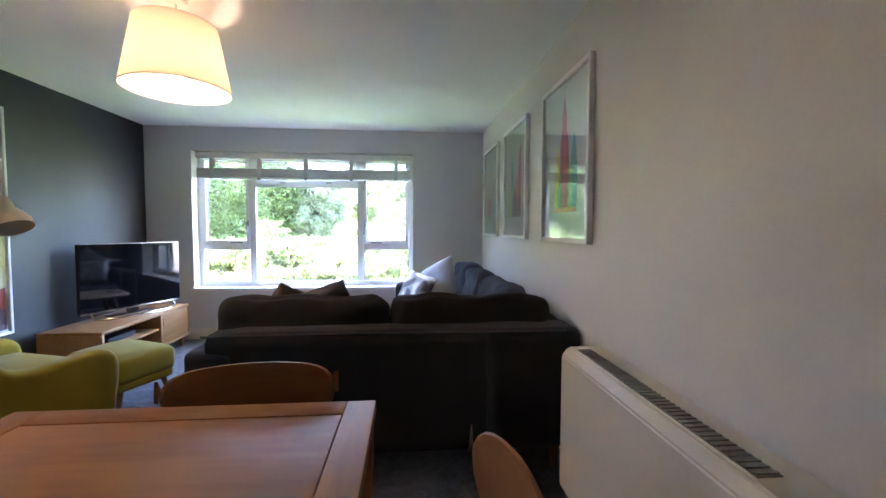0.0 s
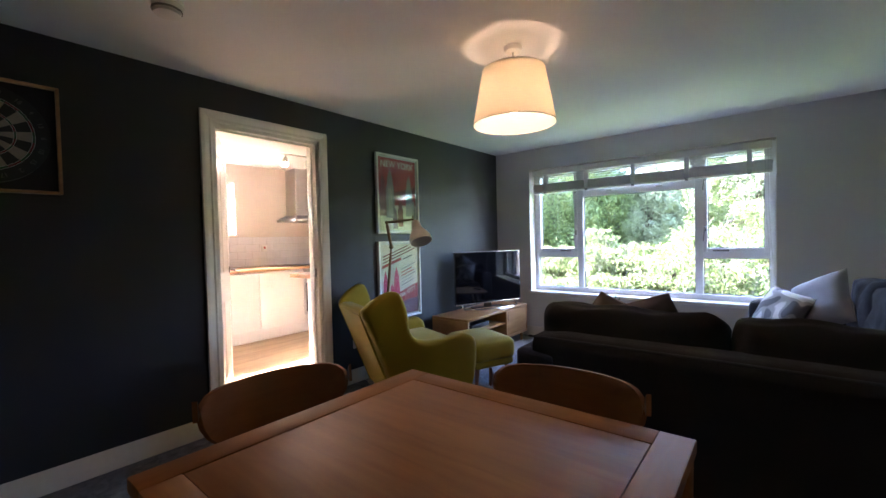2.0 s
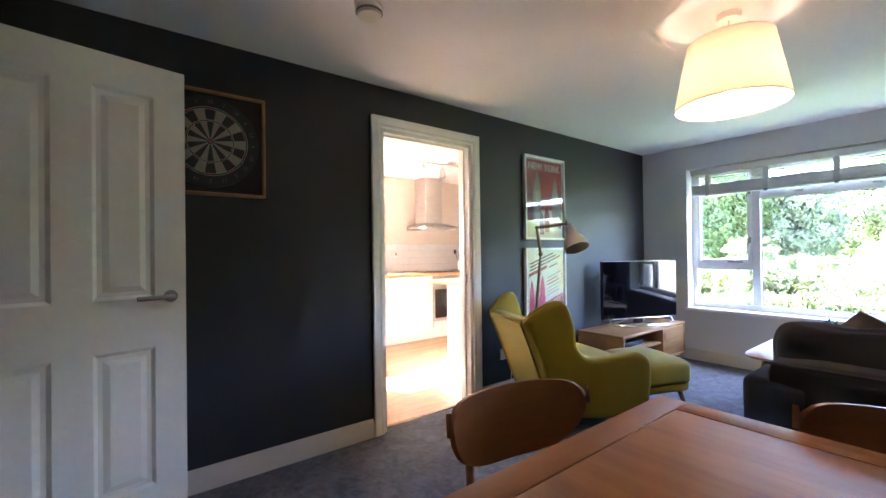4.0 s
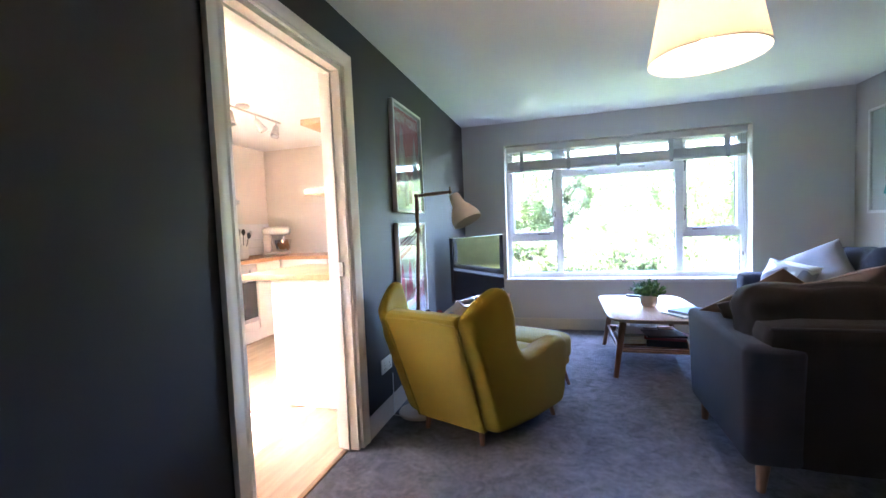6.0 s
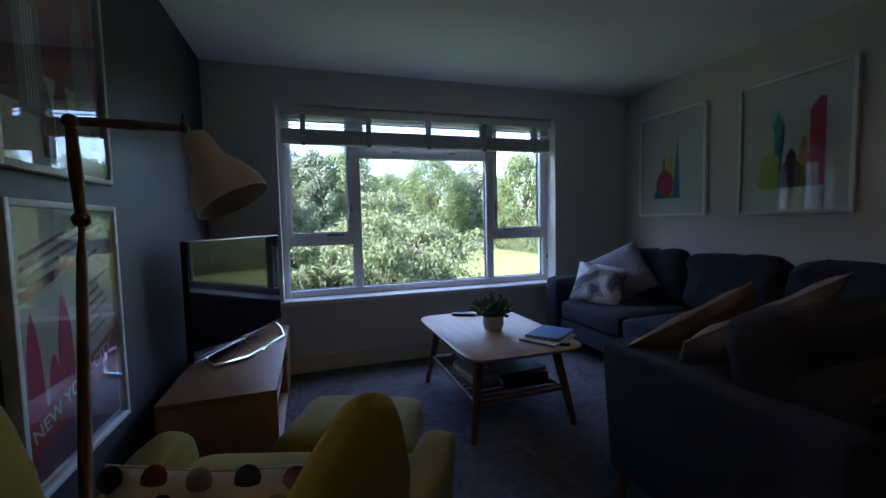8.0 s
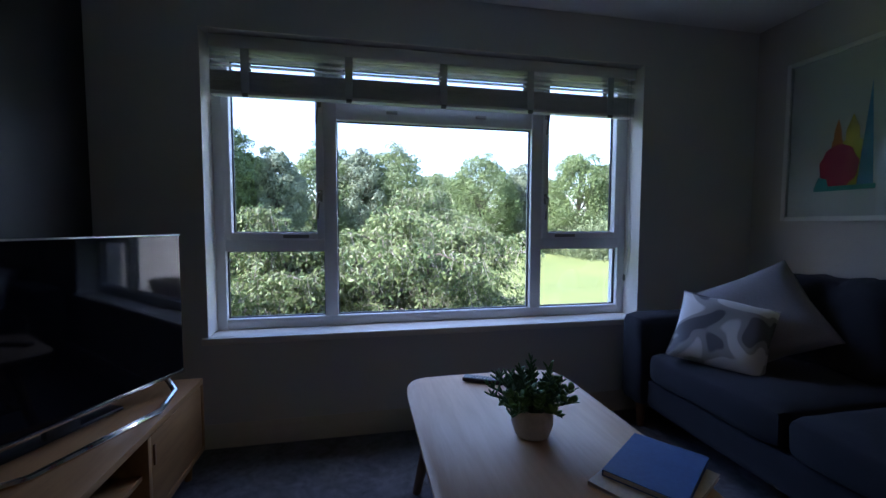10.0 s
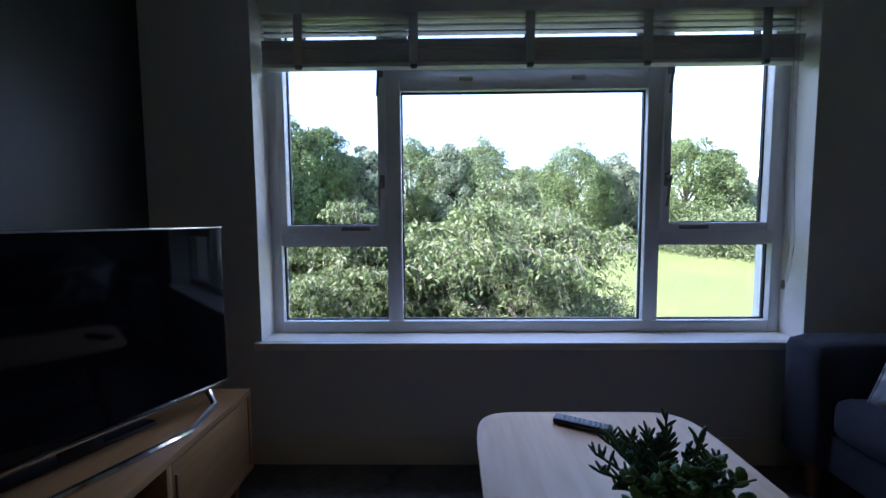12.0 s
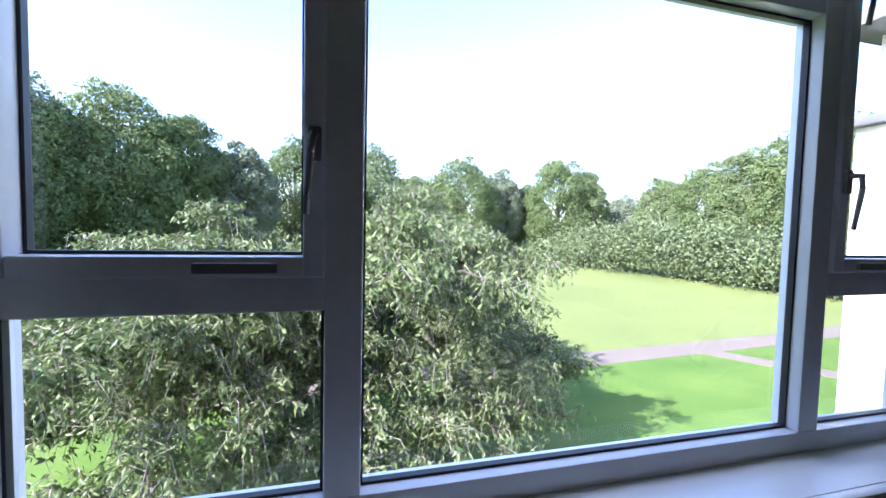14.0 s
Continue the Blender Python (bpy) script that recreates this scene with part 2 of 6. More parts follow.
M_FRAMEW = mat("white_picture_frame", (0.70, 0.70, 0.68), 0.35, vary=0.03, scale=6, bump=0.01)
M_FRAMED = mat("silver_grey_frame_side", (0.24, 0.20, 0.18), 0.4, vary=0.06, scale=12, bump=0.02)
M_PAPER = mat("white_art_paper", (0.62, 0.61, 0.62), 0.5, vary=0.02, scale=3, bump=0, coat=1.0)
M_POT = mat("pale_stoneware", (0.50, 0.47, 0.42), 0.7, vary=0.1, scale=14, fine=120, bump=0.15)
M_SOIL = mat("dark_soil", (0.03, 0.022, 0.016), 0.95, vary=0.4, scale=60, bump=0.6)
M_SHADE = cloth_shade("cream_linen_shade", (0.86, 0.80, 0.69), 0.52)
M_GLASS = clear_glass("window_glass")
M_SLAT = mat("white_wooden_slat", (0.78, 0.77, 0.74), 0.45, vary=0.05, scale=5, fine=80, bump=0.03, stretch=(0.1, 1, 1))
M_TAPE = mat("grey_ladder_tape", (0.60, 0.60, 0.60), 0.85, vary=0.08, fine=300, bump=0.1)


# ---- shaping ----
def box(x0, y0, z0, x1, y1, z1, bevel=0.0, seg=2, bm=None):
    made = bmesh.new()
    bmesh.ops.create_cube(made, size=1)
    for v in made.verts:
        v.co = Vector(((x0 + x1) / 2 + v.co.x * (x1 - x0), (y0 + y1) / 2 + v.co.y * (y1 - y0), (z0 + z1) / 2 + v.co.z * (z1 - z0)))
    if bevel:
        bmesh.ops.bevel(made, geom=made.edges[:], offset=bevel, segments=seg, profile=0.5, affect="EDGES")
    return merge(bm, made)


def merge(bm, made):
    if bm is None:
        return made
    tmp = bpy.data.meshes.new("tmp")
    made.to_mesh(tmp)
    made.free()
    bm.from_mesh(tmp)
    bpy.data.meshes.remove(tmp)
    return bm


def moved(bm, m):
    bmesh.ops.transform(bm, matrix=m, verts=bm.verts[:])
    return bm


def rod(p0, p1, r0, r1=None, n=12, bm=None):
    made = bmesh.new()
    p0, p1 = Vector(p0), Vector(p1)
    d = p1 - p0
    bmesh.ops.create_cone(made, cap_ends=True, segments=n, radius1=r0, radius2=r0 if r1 is None else r1, depth=d.length)
    bmesh.ops.transform(made, matrix=Matrix.Translation((p0 + p1) / 2) @ d.to_track_quat("Z", "Y").to_matrix().to_4x4(), verts=made.verts[:])
    return merge(bm, made)


def lathe(profile, n=32, bm=None, closed=False):
    """Turns (radius, height) pairs about z."""
    made = bmesh.new()
    rings = []
    for r, z in profile:
        rings.append([made.verts.new((r * math.cos(2 * math.pi * i / n), r * math.sin(2 * math.pi * i / n), z)) for i in range(n)])
    pairs = list(zip(rings, rings[1:])) + ([(rings[-1], rings[0])] if closed else [])
    for a, b in pairs:
        for i in range(n):
            made.faces.new((a[i], a[(i + 1) % n], b[(i + 1) % n], b[i]))
    if not closed:
        if profile[0][0] > 1e-4:
            made.faces.new(rings[0][::-1])
        if profile[-1][0] > 1e-4:
            made.faces.new(rings[-1])
    bmesh.ops.remove_doubles(made, verts=made.verts[:], dist=1e-5)
    return merge(bm, made)


def tube(points, radius, n=8, bm=None, taper=1.0):
    """A round bar through points."""
    made = bmesh.new()
    pts = [Vector(p) for p in points]
    rings = []
    for i, p in enumerate(pts):
        d = (pts[min(i + 1, len(pts) - 1)] - pts[max(i - 1, 0)]).normalized()
        q = d.to_track_quat("Z", "Y")
        r = radius * (1 + (taper - 1) * i / max(len(pts) - 1, 1))
        rings.append([made.verts.new(p + q @ Vector((r * math.cos(2 * math.pi * j / n), r * math.sin(2 * math.pi * j / n), 0))) for j in range(n)])
    for a, b in zip(rings, rings[1:]):
        for j in range(n):
            made.faces.new((a[j], a[(j + 1) % n], b[(j + 1) % n], b[j]))
    made.faces.new(rings[0][::-1]), made.faces.new(rings[-1])
    return merge(bm, made)


def pillow(w, d, h, square=5.0, crumple=0.012, seed=0, edge=0.25, n=22):
    """A stuffed cushion lying flat, its middle at the origin."""
    bm = bmesh.new()
    grid = {}
    for s in (1, -1):
        for i in range(n + 1):
            for j in range(n + 1):
                u, v = 2 * i / n - 1, 2 * j / n - 1
                rim = i in (0, n) or j in (0, n)
                if rim and s < 0:
                    continue
                f = max((1 - abs(u) ** square) * (1 - abs(v) ** square), 0) ** 0.5
                pinch = 1 - 0.07 * (1 - abs(u) ** 2) * abs(v) ** 4 - 0.0
                pinch2 = 1 - 0.07 * (1 - abs(v) ** 2) * abs(u) ** 4
                z = s * h / 2 * (f * (1 - edge) + edge * f ** 3)
                p = Vector((u * w / 2 * pinch2, v * d / 2 * pinch, z))
                q = noise.noise_vector(p * 7 + Vector((seed * 3.1, seed, s * 5))) * crumple
                grid[s, i, j] = bm.verts.new(p + (q if not rim else q * 0.4))
    at = lambda s, i, j: grid[1 if (i in (0, n) or j in (0, n)) else s, i, j]
    for s in (1, -1):
        for i in range(n):
            for j in range(n):
                c = [at(s, i, j), at(s, i + 1, j), at(s, i + 1, j + 1), at(s, i, j + 1)]
                bm.faces.new(c if s > 0 else c[::-1])
    return bm


def soft(x0, y0, z0, x1, y1, z1, r, crumple=0.006, seed=0, cuts=7, puff=0.0):
    """An upholstered block: rounded edges and a slightly uneven skin."""
    bm = bmesh.new()
    bmesh.ops.create_cube(bm, size=1)
    bmesh.ops.subdivide_edges(bm, edges=bm.edges[:], cuts=cuts, use_grid_fill=True)
    c, half = Vector(((x0 + x1) / 2, (y0 + y1) / 2, (z0 + z1) / 2)), Vector(((x1 - x0) / 2, (y1 - y0) / 2, (z1 - z0) / 2))
    for v in bm.verts:
        u = v.co * 2
        p = Vector((math.copysign(abs(a) ** 0.75, a) * b for a, b in zip(u, half)))
        inner = Vector([max(-(b - r), min(b - r, a)) for a, b in zip(p, half)])
        d = p - inner
        if d.length > 1e-6:
            p = inner + d.normalized() * min(r, max(abs(t) for t in d) if max(abs(t) for t in d) < r else r)
        bulge = (1 - (p.x / half.x) ** 2) * (1 - (p.y / half.y) ** 2)
        if puff and p.z > 0:
            p.z += puff * max(bulge, 0)
        w_ = p + c
        p += noise.noise_vector(w_ * 6 + Vector((seed, 0, 0))) * crumple + noise.noise_vector(Vector((w_.x * 9, w_.y * 20, w_.z * 14)) + Vector((seed, 3, 0))) * crumple * 0.5
        v.co = c + p
    return bm


def mesh_of(name, bm, smooth=40):
    me = bpy.data.meshes.new(name)
    bmesh.ops.recalc_face_normals(bm, faces=bm.faces[:])
    bm.to_mesh(me)
    bm.free()
    if smooth:
        me.shade_smooth()
        me.set_sharp_from_angle(angle=radians(smooth))
    return me


def part(name, bm, material, parent, label="", smooth=40):
    ob = new(name, mesh_of(name, bm, smooth))
    ob.data.materials.append(material)
    ob.parent = parent
    return tagged(ob, label)


def thing(name, label, category, m=None, group="", kind=""):
    ob = new(name)
    ob.empty_display_size = 0.1
    ob.matrix_world = m if m is not None else Matrix()
    return tagged(ob, label, category, group, kind)


def solid(name, bm, material, label, category, kind="", smooth=40, m=None, group=""):
    ob = new(name, mesh_of(name, bm, smooth))
    ob.data.materials.append(material)
    if m is not None:
        ob.matrix_world = m
    return tagged(ob, label, category, group, kind)


def writing(text, size, material, parent, m, name="lettering", width=None):
    """Flat lettering in the built-in font, centred, as a mesh."""
    cu = bpy.data.curves.new("text", "FONT")
    cu.body, cu.size, cu.align_x, cu.align_y, cu.offset = text, size, "CENTER", "CENTER", size * 0.018
    tmp = bpy.data.objects.new("text", cu)
    me = bpy.data.meshes.new_from_object(tmp)
    bpy.data.objects.remove(tmp)
    ob = new(name, me)
    me.materials.clear()
    me.materials.append(material)
    xs = [v.co.x for v in me.vertices]
    k = width / (max(xs) - min(xs)) if width else 1
    ob.parent = parent
    ob.matrix_basis = m @ Matrix.Diagonal((k, 1, 1, 1))
    return ob


# ---- rooms ----
H = 2.265          # ceiling
E = 3.59           # east wall face
S = -5.32          # south wall face
T = 0.12           # inner wall thickness
KW, KS = -2.75, -4.9   # kitchen west and south wall faces

# window opening in the north wall
WX0, WX1, WZ0, WZ1 = 0.465, 2.81, 0.545, 2.02
# kitchen doorway in the west wall
DY0, DY1, DZ = -3.445, -2.66, 1.995
# hall doorway in the south wall
HX0, HX1 = 0.33, 1.13

bm = box(-0.0, 0, 0, WX0, 0.3, H)
box(WX1, 0, 0, E, 0.3, H, bm=bm), box(WX0, 0, 0, WX1, 0.3, WZ0, bm=bm), box(WX0, 0, WZ1, WX1, 0.3, H, bm=bm)
wall_north = solid("wall_north", bm, M_GREY, "pale grey painted plaster wall round the wide window", "wall", "structure", 0)
bm = box(-T, S, 0, 0, DY0, H)
box(-T, DY1, 0, 0, 0.3, H, bm=bm), box(-T, DY0, DZ, 0, DY1, H, bm=bm)
wall_west = solid("wall_west", bm, M_DARK, "charcoal painted plaster wall with the kitchen doorway", "wall", "structure", 0)
wall_east = solid("wall_east", box(E, S - 0.2, 0, E + 0.25, 0.3, H), M_CREAM, "off-white painted plaster wall", "wall", "structure", 0)
bm = box(-T, S - T, 0, HX0, S, H)
box(HX1, S - T, 0, E, S, H, bm=bm), box(HX0, S - T, DZ, HX1, S, H, bm=bm)
wall_south = solid("wall_south", bm, M_CREAM, "off-white painted plaster wall with the hall doorway", "wall", "structure", 0)
bm = box(-T, S - 1.5, 0, 0, S - T, H)
box(1.6, S - 1.5, 0, 1.7, S - T, H, bm=bm), box(-T, S - 1.6, 0, 1.7, S - 1.5, H, bm=bm)
solid("wall_hall", bm, M_CREAM, "plain off-white hall walls", "wall", "structure", 0)
solid("floor_hall", box(-T, S - 1.6, -0.1, 1.7, S, -0.002), M_CARPET, "grey carpeted hall floor", "floor", "structure", 0)
solid("ceiling_hall", box(-T, S - 1.6, H, 1.7, S - 0.002, H + 0.1), M_CEIL, "white hall ceiling", "ceiling", "structure", 0)
floor = solid("floor", box(-0.06, S, -0.1, E, 0.0, 0.0), M_CARPET, "blue-grey cut pile carpet with worn patches", "floor", "structure", 0)
ceiling = solid("ceiling", box(0, S, H, E, 0.3, H + 0.12), M_CEIL, "plain white painted ceiling", "ceiling", "structure", 0)

# kitchen shell
# South end of the opening is unseen, stretched to place the sun patch.
KY0, KY1, KZ0, KZ1 = -4.55, -2.09, 1.33, 2.02
bm = box(KW - 0.3, KS, 0, KW, KY0, H)
box(KW - 0.3, KY1, 0, KW, 0.3, H, bm=bm), box(KW - 0.3, KY0, 0, KW, KY1, KZ0, bm=bm), box(KW - 0.3, KY0, KZ1, KW, KY1, H, bm=bm)
solid("wall_kitchen_west", bm, M_KWALL, "cream painted kitchen wall", "wall", "structure", 0)
solid("wall_kitchen_north", box(KW, 0.1, 0, -T, 0.3, H), M_KWALL, "cream painted kitchen wall", "wall", "structure", 0)
solid("wall_kitchen_south", box(KW, KS - 0.2, 0, -T, KS, H), M_KWALL, "cream painted kitchen wall", "wall", "structure", 0)
solid("wall_kitchen_east", box(-T - 0.012, DY1 + 0.08, 0, -T, 0.1, H), M_KWALL, "cream painted kitchen wall", "wall", "structure", 0)
solid("ceiling_kitchen", box(KW, KS, H, -T, 0.1, H + 0.12), M_CEIL, "white kitchen ceiling", "ceiling", "structure", 0)
# unseen rest of the block, added to shade the lawn: storey below, roof
M_BRICKW = mat("pale_render", (0.55, 0.53, 0.50), 0.8, vary=0.06, scale=1.0, fine=50, bump=0.15)
solid("wall_lower_storey", box(KW - 0.3, S - 1.6, -3.2, E + 0.25, 0.3, -0.11), M_BRICKW, "unseen pale rendered lower storey of the block, added to stop sun passing under", "wall", "structure", 0)
solid("roof", box(KW - 0.5, S - 1.8, H + 0.13, E + 0.45, 0.5, H + 0.5), M_BRICKW, "unseen flat roof slab of the block, added to shade the lawn", "roof", "structure", 0)
solid("floor_kitchen", box(KW, KS, -0.1, -0.06, 0.1, -0.004), M_KFLOOR, "light oak effect kitchen floor", "floor", "structure", 0)


def skirting(name, x0, y0, x1, y1, side):
    """A moulded skirting board along a wall; side is the way it faces."""
    length = math.hypot(x1 - x0, y1 - y0)
    prof = [(0, 0), (0.018, 0), (0.018, 0.075), (0.013, 0.085), (0.013, 0.092), (0.007, 0.105), (0.004, 0.115), (0, 0.115)]
    made = bmesh.new()
    ends = []
    for s in (0, length):
        ends.append([made.verts.new((s, -d, z)) for d, z in prof])
    for i in range(len(prof)):
        j = (i + 1) % len(prof)
        made.faces.new((ends[0][i], ends[0][j], ends[1][j], ends[1][i]))
    made.faces.new(ends[0]), made.faces.new(ends[1][::-1])
    ang = math.degrees(math.atan2(y1 - y0, x1 - x0))
    solid(name, made, M_SKIRT, "cream gloss painted moulded skirting board", "skirting board", "structure", 30, pose(x0, y0, 0, 0, 0, ang))


skirting("baseboard", 0, -0.0, E, -0.0, 0)
skirting("baseboard", 0, S, 0, DY0 - 0.075, 0)
skirting("baseboard", 0, DY1 + 0.075, 0, 0, 0)
skirting("baseboard", E, 0, E, S, 0)
skirting("baseboard", E, S, HX1 + 0.075, S, 0)


def architrave(name, width, height, m, deep):
    """A moulded door surround on one wall face, with its lining and stops."""
    t = thing(name, "white gloss painted moulded door surround", "door frame", m, kind="structure")
    w = 0.07
    prof = [(0, 0), (0, 0.022), (0.012, 0.024), (0.03, 0.018), (0.05, 0.015), (0.058, 0.019), (w, 0.016), (w, 0)]

    def run(a, b, cut_a, cut_b, flip):
        made = bmesh.new()
        a, b = Vector(a), Vector(b)
        d = (b - a).normalized()
        out = Vector((-d.z, 0, d.x)) * flip
        rows = []
        for base, cut, s in ((a, cut_a, -1), (b, cut_b, 1)):
            rows.append([made.verts.new(base + out * (w - o) + d * s * cut * (w - o) + Vector((0, -p, 0))) for o, p in prof])
        for i in range(len(prof)):
            j = (i + 1) % len(prof)
            made.faces.new((rows[0][i], rows[0][j], rows[1][j], rows[1][i]))
        made.faces.new(rows[0]), made.faces.new(rows[1][::-1])
        return made
    h = width / 2
    part("jamb_trim", run((-h, 0, 0), (-h, 0, height), 0, 1, 1), M_GLOSS, t, smooth=30)
    part("jamb_trim", run((h, 0, 0), (h, 0, height), 0, 1, -1), M_GLOSS, t, smooth=30)
    part("head_trim", run((-h, 0, height), (h, 0, height), 1, 1, 1), M_GLOSS, t, smooth=30)
    part("lining", box(-h - 0.001, 0.001, 0, -h + 0.025, deep, height - 0.025), M_GLOSS, t, smooth=0)
    part("lining", box(h - 0.025, 0.001, 0, h + 0.001, deep, height - 0.025), M_GLOSS, t, smooth=0)
    part("lining", box(-h - 0.001, 0.001, height - 0.025, h + 0.001, deep, height + 0.001), M_GLOSS, t, smooth=0)
    part("door_stop", box(-h + 0.025, 0.05, 0, -h + 0.037, 0.085, height - 0.037), M_GLOSS, t, smooth=0)
    part("door_stop", box(h - 0.037, 0.05, 0, h - 0.025, 0.085, height - 0.037), M_GLOSS, t, smooth=0)
    part("door_stop", box(-h + 0.025, 0.05, height - 0.037, h - 0.025, 0.085, height - 0.025), M_GLOSS, t, smooth=0)
    return t


kitchen_surround = architrave("door_frame_kitchen", DY1 - DY0 + 0.0, DZ, pose(0, (DY0 + DY1) / 2, 0, 0, 0, 90), T)
part("strike_plate", box(0.353, 0.03, 0.93, 0.3675, 0.05, 1.0, 0.001), M_STEEL, kitchen_surround, "brushed steel strike plate")
architrave("door_frame_hall", HX1 - HX0, DZ, pose((HX0 + HX1) / 2, S, 0, 0, 0, 180), T)
solid("threshold_strip", box(-0.085, DY0 + 0.026, -0.003, -0.055, DY1 - 0.026, 0.006, 0.002), M_BRONZE, "dark metal carpet threshold strip", "threshold", "structure")


def panel_door(name, label, m, handle_side=1):
    """A four panel moulded door, hinged at its origin and running along +x."""
    t = thing(name, label, "door", m)
    w, h, d = 0.762, 1.975, 0.036
    made = bmesh.new()
    xs, zs = (0.117, 0.322, 0.440, 0.645), (0.19, 0.775, 0.985, 1.84)
    box(0, -d / 2, 0, xs[0], d / 2, h, bm=made), box(xs[3], -d / 2, 0, w, d / 2, h, bm=made)
    box(xs[1], -d / 2, 0, xs[2], d / 2, h, bm=made)
    for a, b in ((xs[0], xs[1]), (xs[2], xs[3])):
        box(a, -d / 2, 0, b, d / 2, zs[0], bm=made), box(a, -d / 2, zs[1], b, d / 2, zs[2], bm=made), box(a, -d / 2, zs[3], b, d / 2, h, bm=made)
    part("leaf", made, M_GLOSS, t, smooth=0)
    for a, b in ((xs[0], xs[1]), (xs[2], xs[3])):
        for lo, hi in ((zs[0], zs[1]), (zs[2], zs[3])):
            pm = bmesh.new()
            for s in (1, -1):
                ring = []
                for inset, y in ((0, 0.018), (0.014, 0.009), (0.03, 0.009), (0.052, 0.0155)):
                    ring.append([pm.verts.new((x, s * y, z)) for x, z in ((a + inset, lo + inset), (b - inset, lo + inset), (b - inset, hi - inset), (a + inset, hi - inset))])
                for p, q in zip(ring, ring[1:]):
                    for i in range(4):
                        pm.faces.new((p[i], p[(i + 1) % 4], q[(i + 1) % 4], q[i]))
                pm.faces.new(ring[-1])
            part("panel", pm, M_GLOSS, t, smooth=0)
    for s in (1, -1):
        x = w - 0.06
        made = lathe([(0.026, 0), (0.026, 0.008), (0.0, 0.009)], 20)
        rose = part("handle", moved(made, pose(x, s * d / 2, 0.985, -90 * s)), M_STEELD, t, "dull steel lever handle")
        part("lever", tube([(x, s * d / 2, 0.985), (x, s * (d / 2 + 0.045), 0.985), (x - 0.02, s * (d / 2 + 0.052), 0.985), (x - 0.13, s * (d / 2 + 0.05), 0.985)], 0.0095), M_STEELD, rose)
    for z in (0.22, 1.0, 1.75):
        part("hinge", rod((-0.006, -d / 2, z - 0.045), (-0.006, -d / 2, z + 0.045), 0.006, n=8), M_STEEL, t, "steel hinge")
    return t


# hall door stands open against the charcoal wall
panel_door("door_hall", "white four panel door standing wide open near charcoal wall", pose(0.345, S + 0.02, 0.012, 0, 0, 102))
panel_door("door_kitchen", "white four panel door open into the kitchen", pose(-T - 0.002, DY0 + 0.045, 0.012, 0, 0, 152))


# ---- window ----
GY = 0.172
win = thing("window_1", "white framed five light window with casements closed", "window", kind="structure")
MX0, MX1 = 1.041, 2.217    # mullion centres
TR = 1.005                 # side transom centre
TC = 1.70                  # centre transom
FR = 0.036
fy0, fy1 = 0.135, 0.205


def bar(name, x0, z0, x1, z1, y0=fy0, y1=fy1, bevel=0.004):
    return part(name, box(x0, y0, z0, x1, y1, z1, bevel), M_UPVC, win)


bar("outer_frame", WX0, WZ0, WX0 + 0.05, WZ1)
bar("outer_frame", WX1 - 0.05, WZ0, WX1, WZ1)
bar("outer_frame", WX0 + 0.05, WZ1 - 0.055, WX1 - 0.05, WZ1)
bar("outer_frame", WX0 + 0.05, WZ0, WX1 - 0.05, WZ0 + 0.06)
bar("mullion", MX0 - 0.034, WZ0 + 0.06, MX0 + 0.034, WZ1 - 0.055)
bar("mullion", MX1 - 0.034, WZ0 + 0.06, MX1 + 0.034, WZ1 - 0.055)
bar("transom", WX0 + 0.05, 0.958, MX0 - 0.034, 1.02)
bar("transom", MX1 + 0.034, 0.958, WX1 - 0.05, 1.02)
bar("transom", MX0 + 0.034, 1.655, MX1 - 0.034, 1.745)


def light(x0, z0, x1, z1, sash):
    """One glazed opening, with its own sash where it opens."""
    s = 0.036 if sash else 0.0
    if sash:
        f = box(x0, fy0 - 0.012, z0, x0 + s, fy1 - 0.02, z1, 0.004)
        box(x1 - s, fy0 - 0.012, z0, x1, fy1 - 0.02, z1, 0.004, bm=f)
        box(x0 + s, fy0 - 0.011, z0, x1 - s, fy1 - 0.02, z0 + s, 0.004, bm=f), box(x0 + s, fy0 - 0.011, z1 - s, x1 - s, fy1 - 0.02, z1, 0.004, bm=f)
        part("sash", f, M_UPVC, win)
    a, b, c, d = x0 + s, z0 + s, x1 - s, z1 - s
    g = 0.006
    made = box(a, GY - 0.006, b, a + g, GY + 0.01, d)
    box(c - g, GY - 0.006, b, c, GY + 0.01, d, bm=made), box(a + g, GY - 0.006, b, c - g, GY + 0.01, b + g, bm=made), box(a + g, GY - 0.006, d - g, c - g, GY + 0.01, d, bm=made)
    part("seal", made, M_SEAL, win, smooth=0)
    pane = part("pane", box(a + 0.002, GY, b + 0.002, c - 0.002, GY + 0.005, d - 0.002), M_GLASS, win, smooth=0)
    pane.visible_shadow = False


light(WX0 + 0.05, WZ0 + 0.06, MX0 - 0.034, 0.958, False)
light(MX1 + 0.034, WZ0 + 0.06, WX1 - 0.05, 0.958, False)
light(MX0 + 0.034, WZ0 + 0.06, MX1 - 0.034, 1.655, False)
light(WX0 + 0.05, 1.02, MX0 - 0.034, WZ1 - 0.055, True)
light(MX1 + 0.034, 1.02, WX1 - 0.05, WZ1 - 0.055, True)
light(MX0 + 0.034, 1.745, MX1 - 0.034, WZ1 - 0.055, True)


def window_handle(x, z):
    h = part("handle", box(x - 0.012, fy0 - 0.022, z - 0.03, x + 0.012, fy0 - 0.012, z + 0.03, 0.004), M_GRILLE, win, "dark grey casement handle")
    part("lever", tube([(x, fy0 - 0.02, z + 0.015), (x, fy0 - 0.045, z + 0.012), (x - 0.004, fy0 - 0.05, z - 0.02), (x - 0.012, fy0 - 0.042, z - 0.12)], 0.008, taper=0.7), M_GRILLE, h)


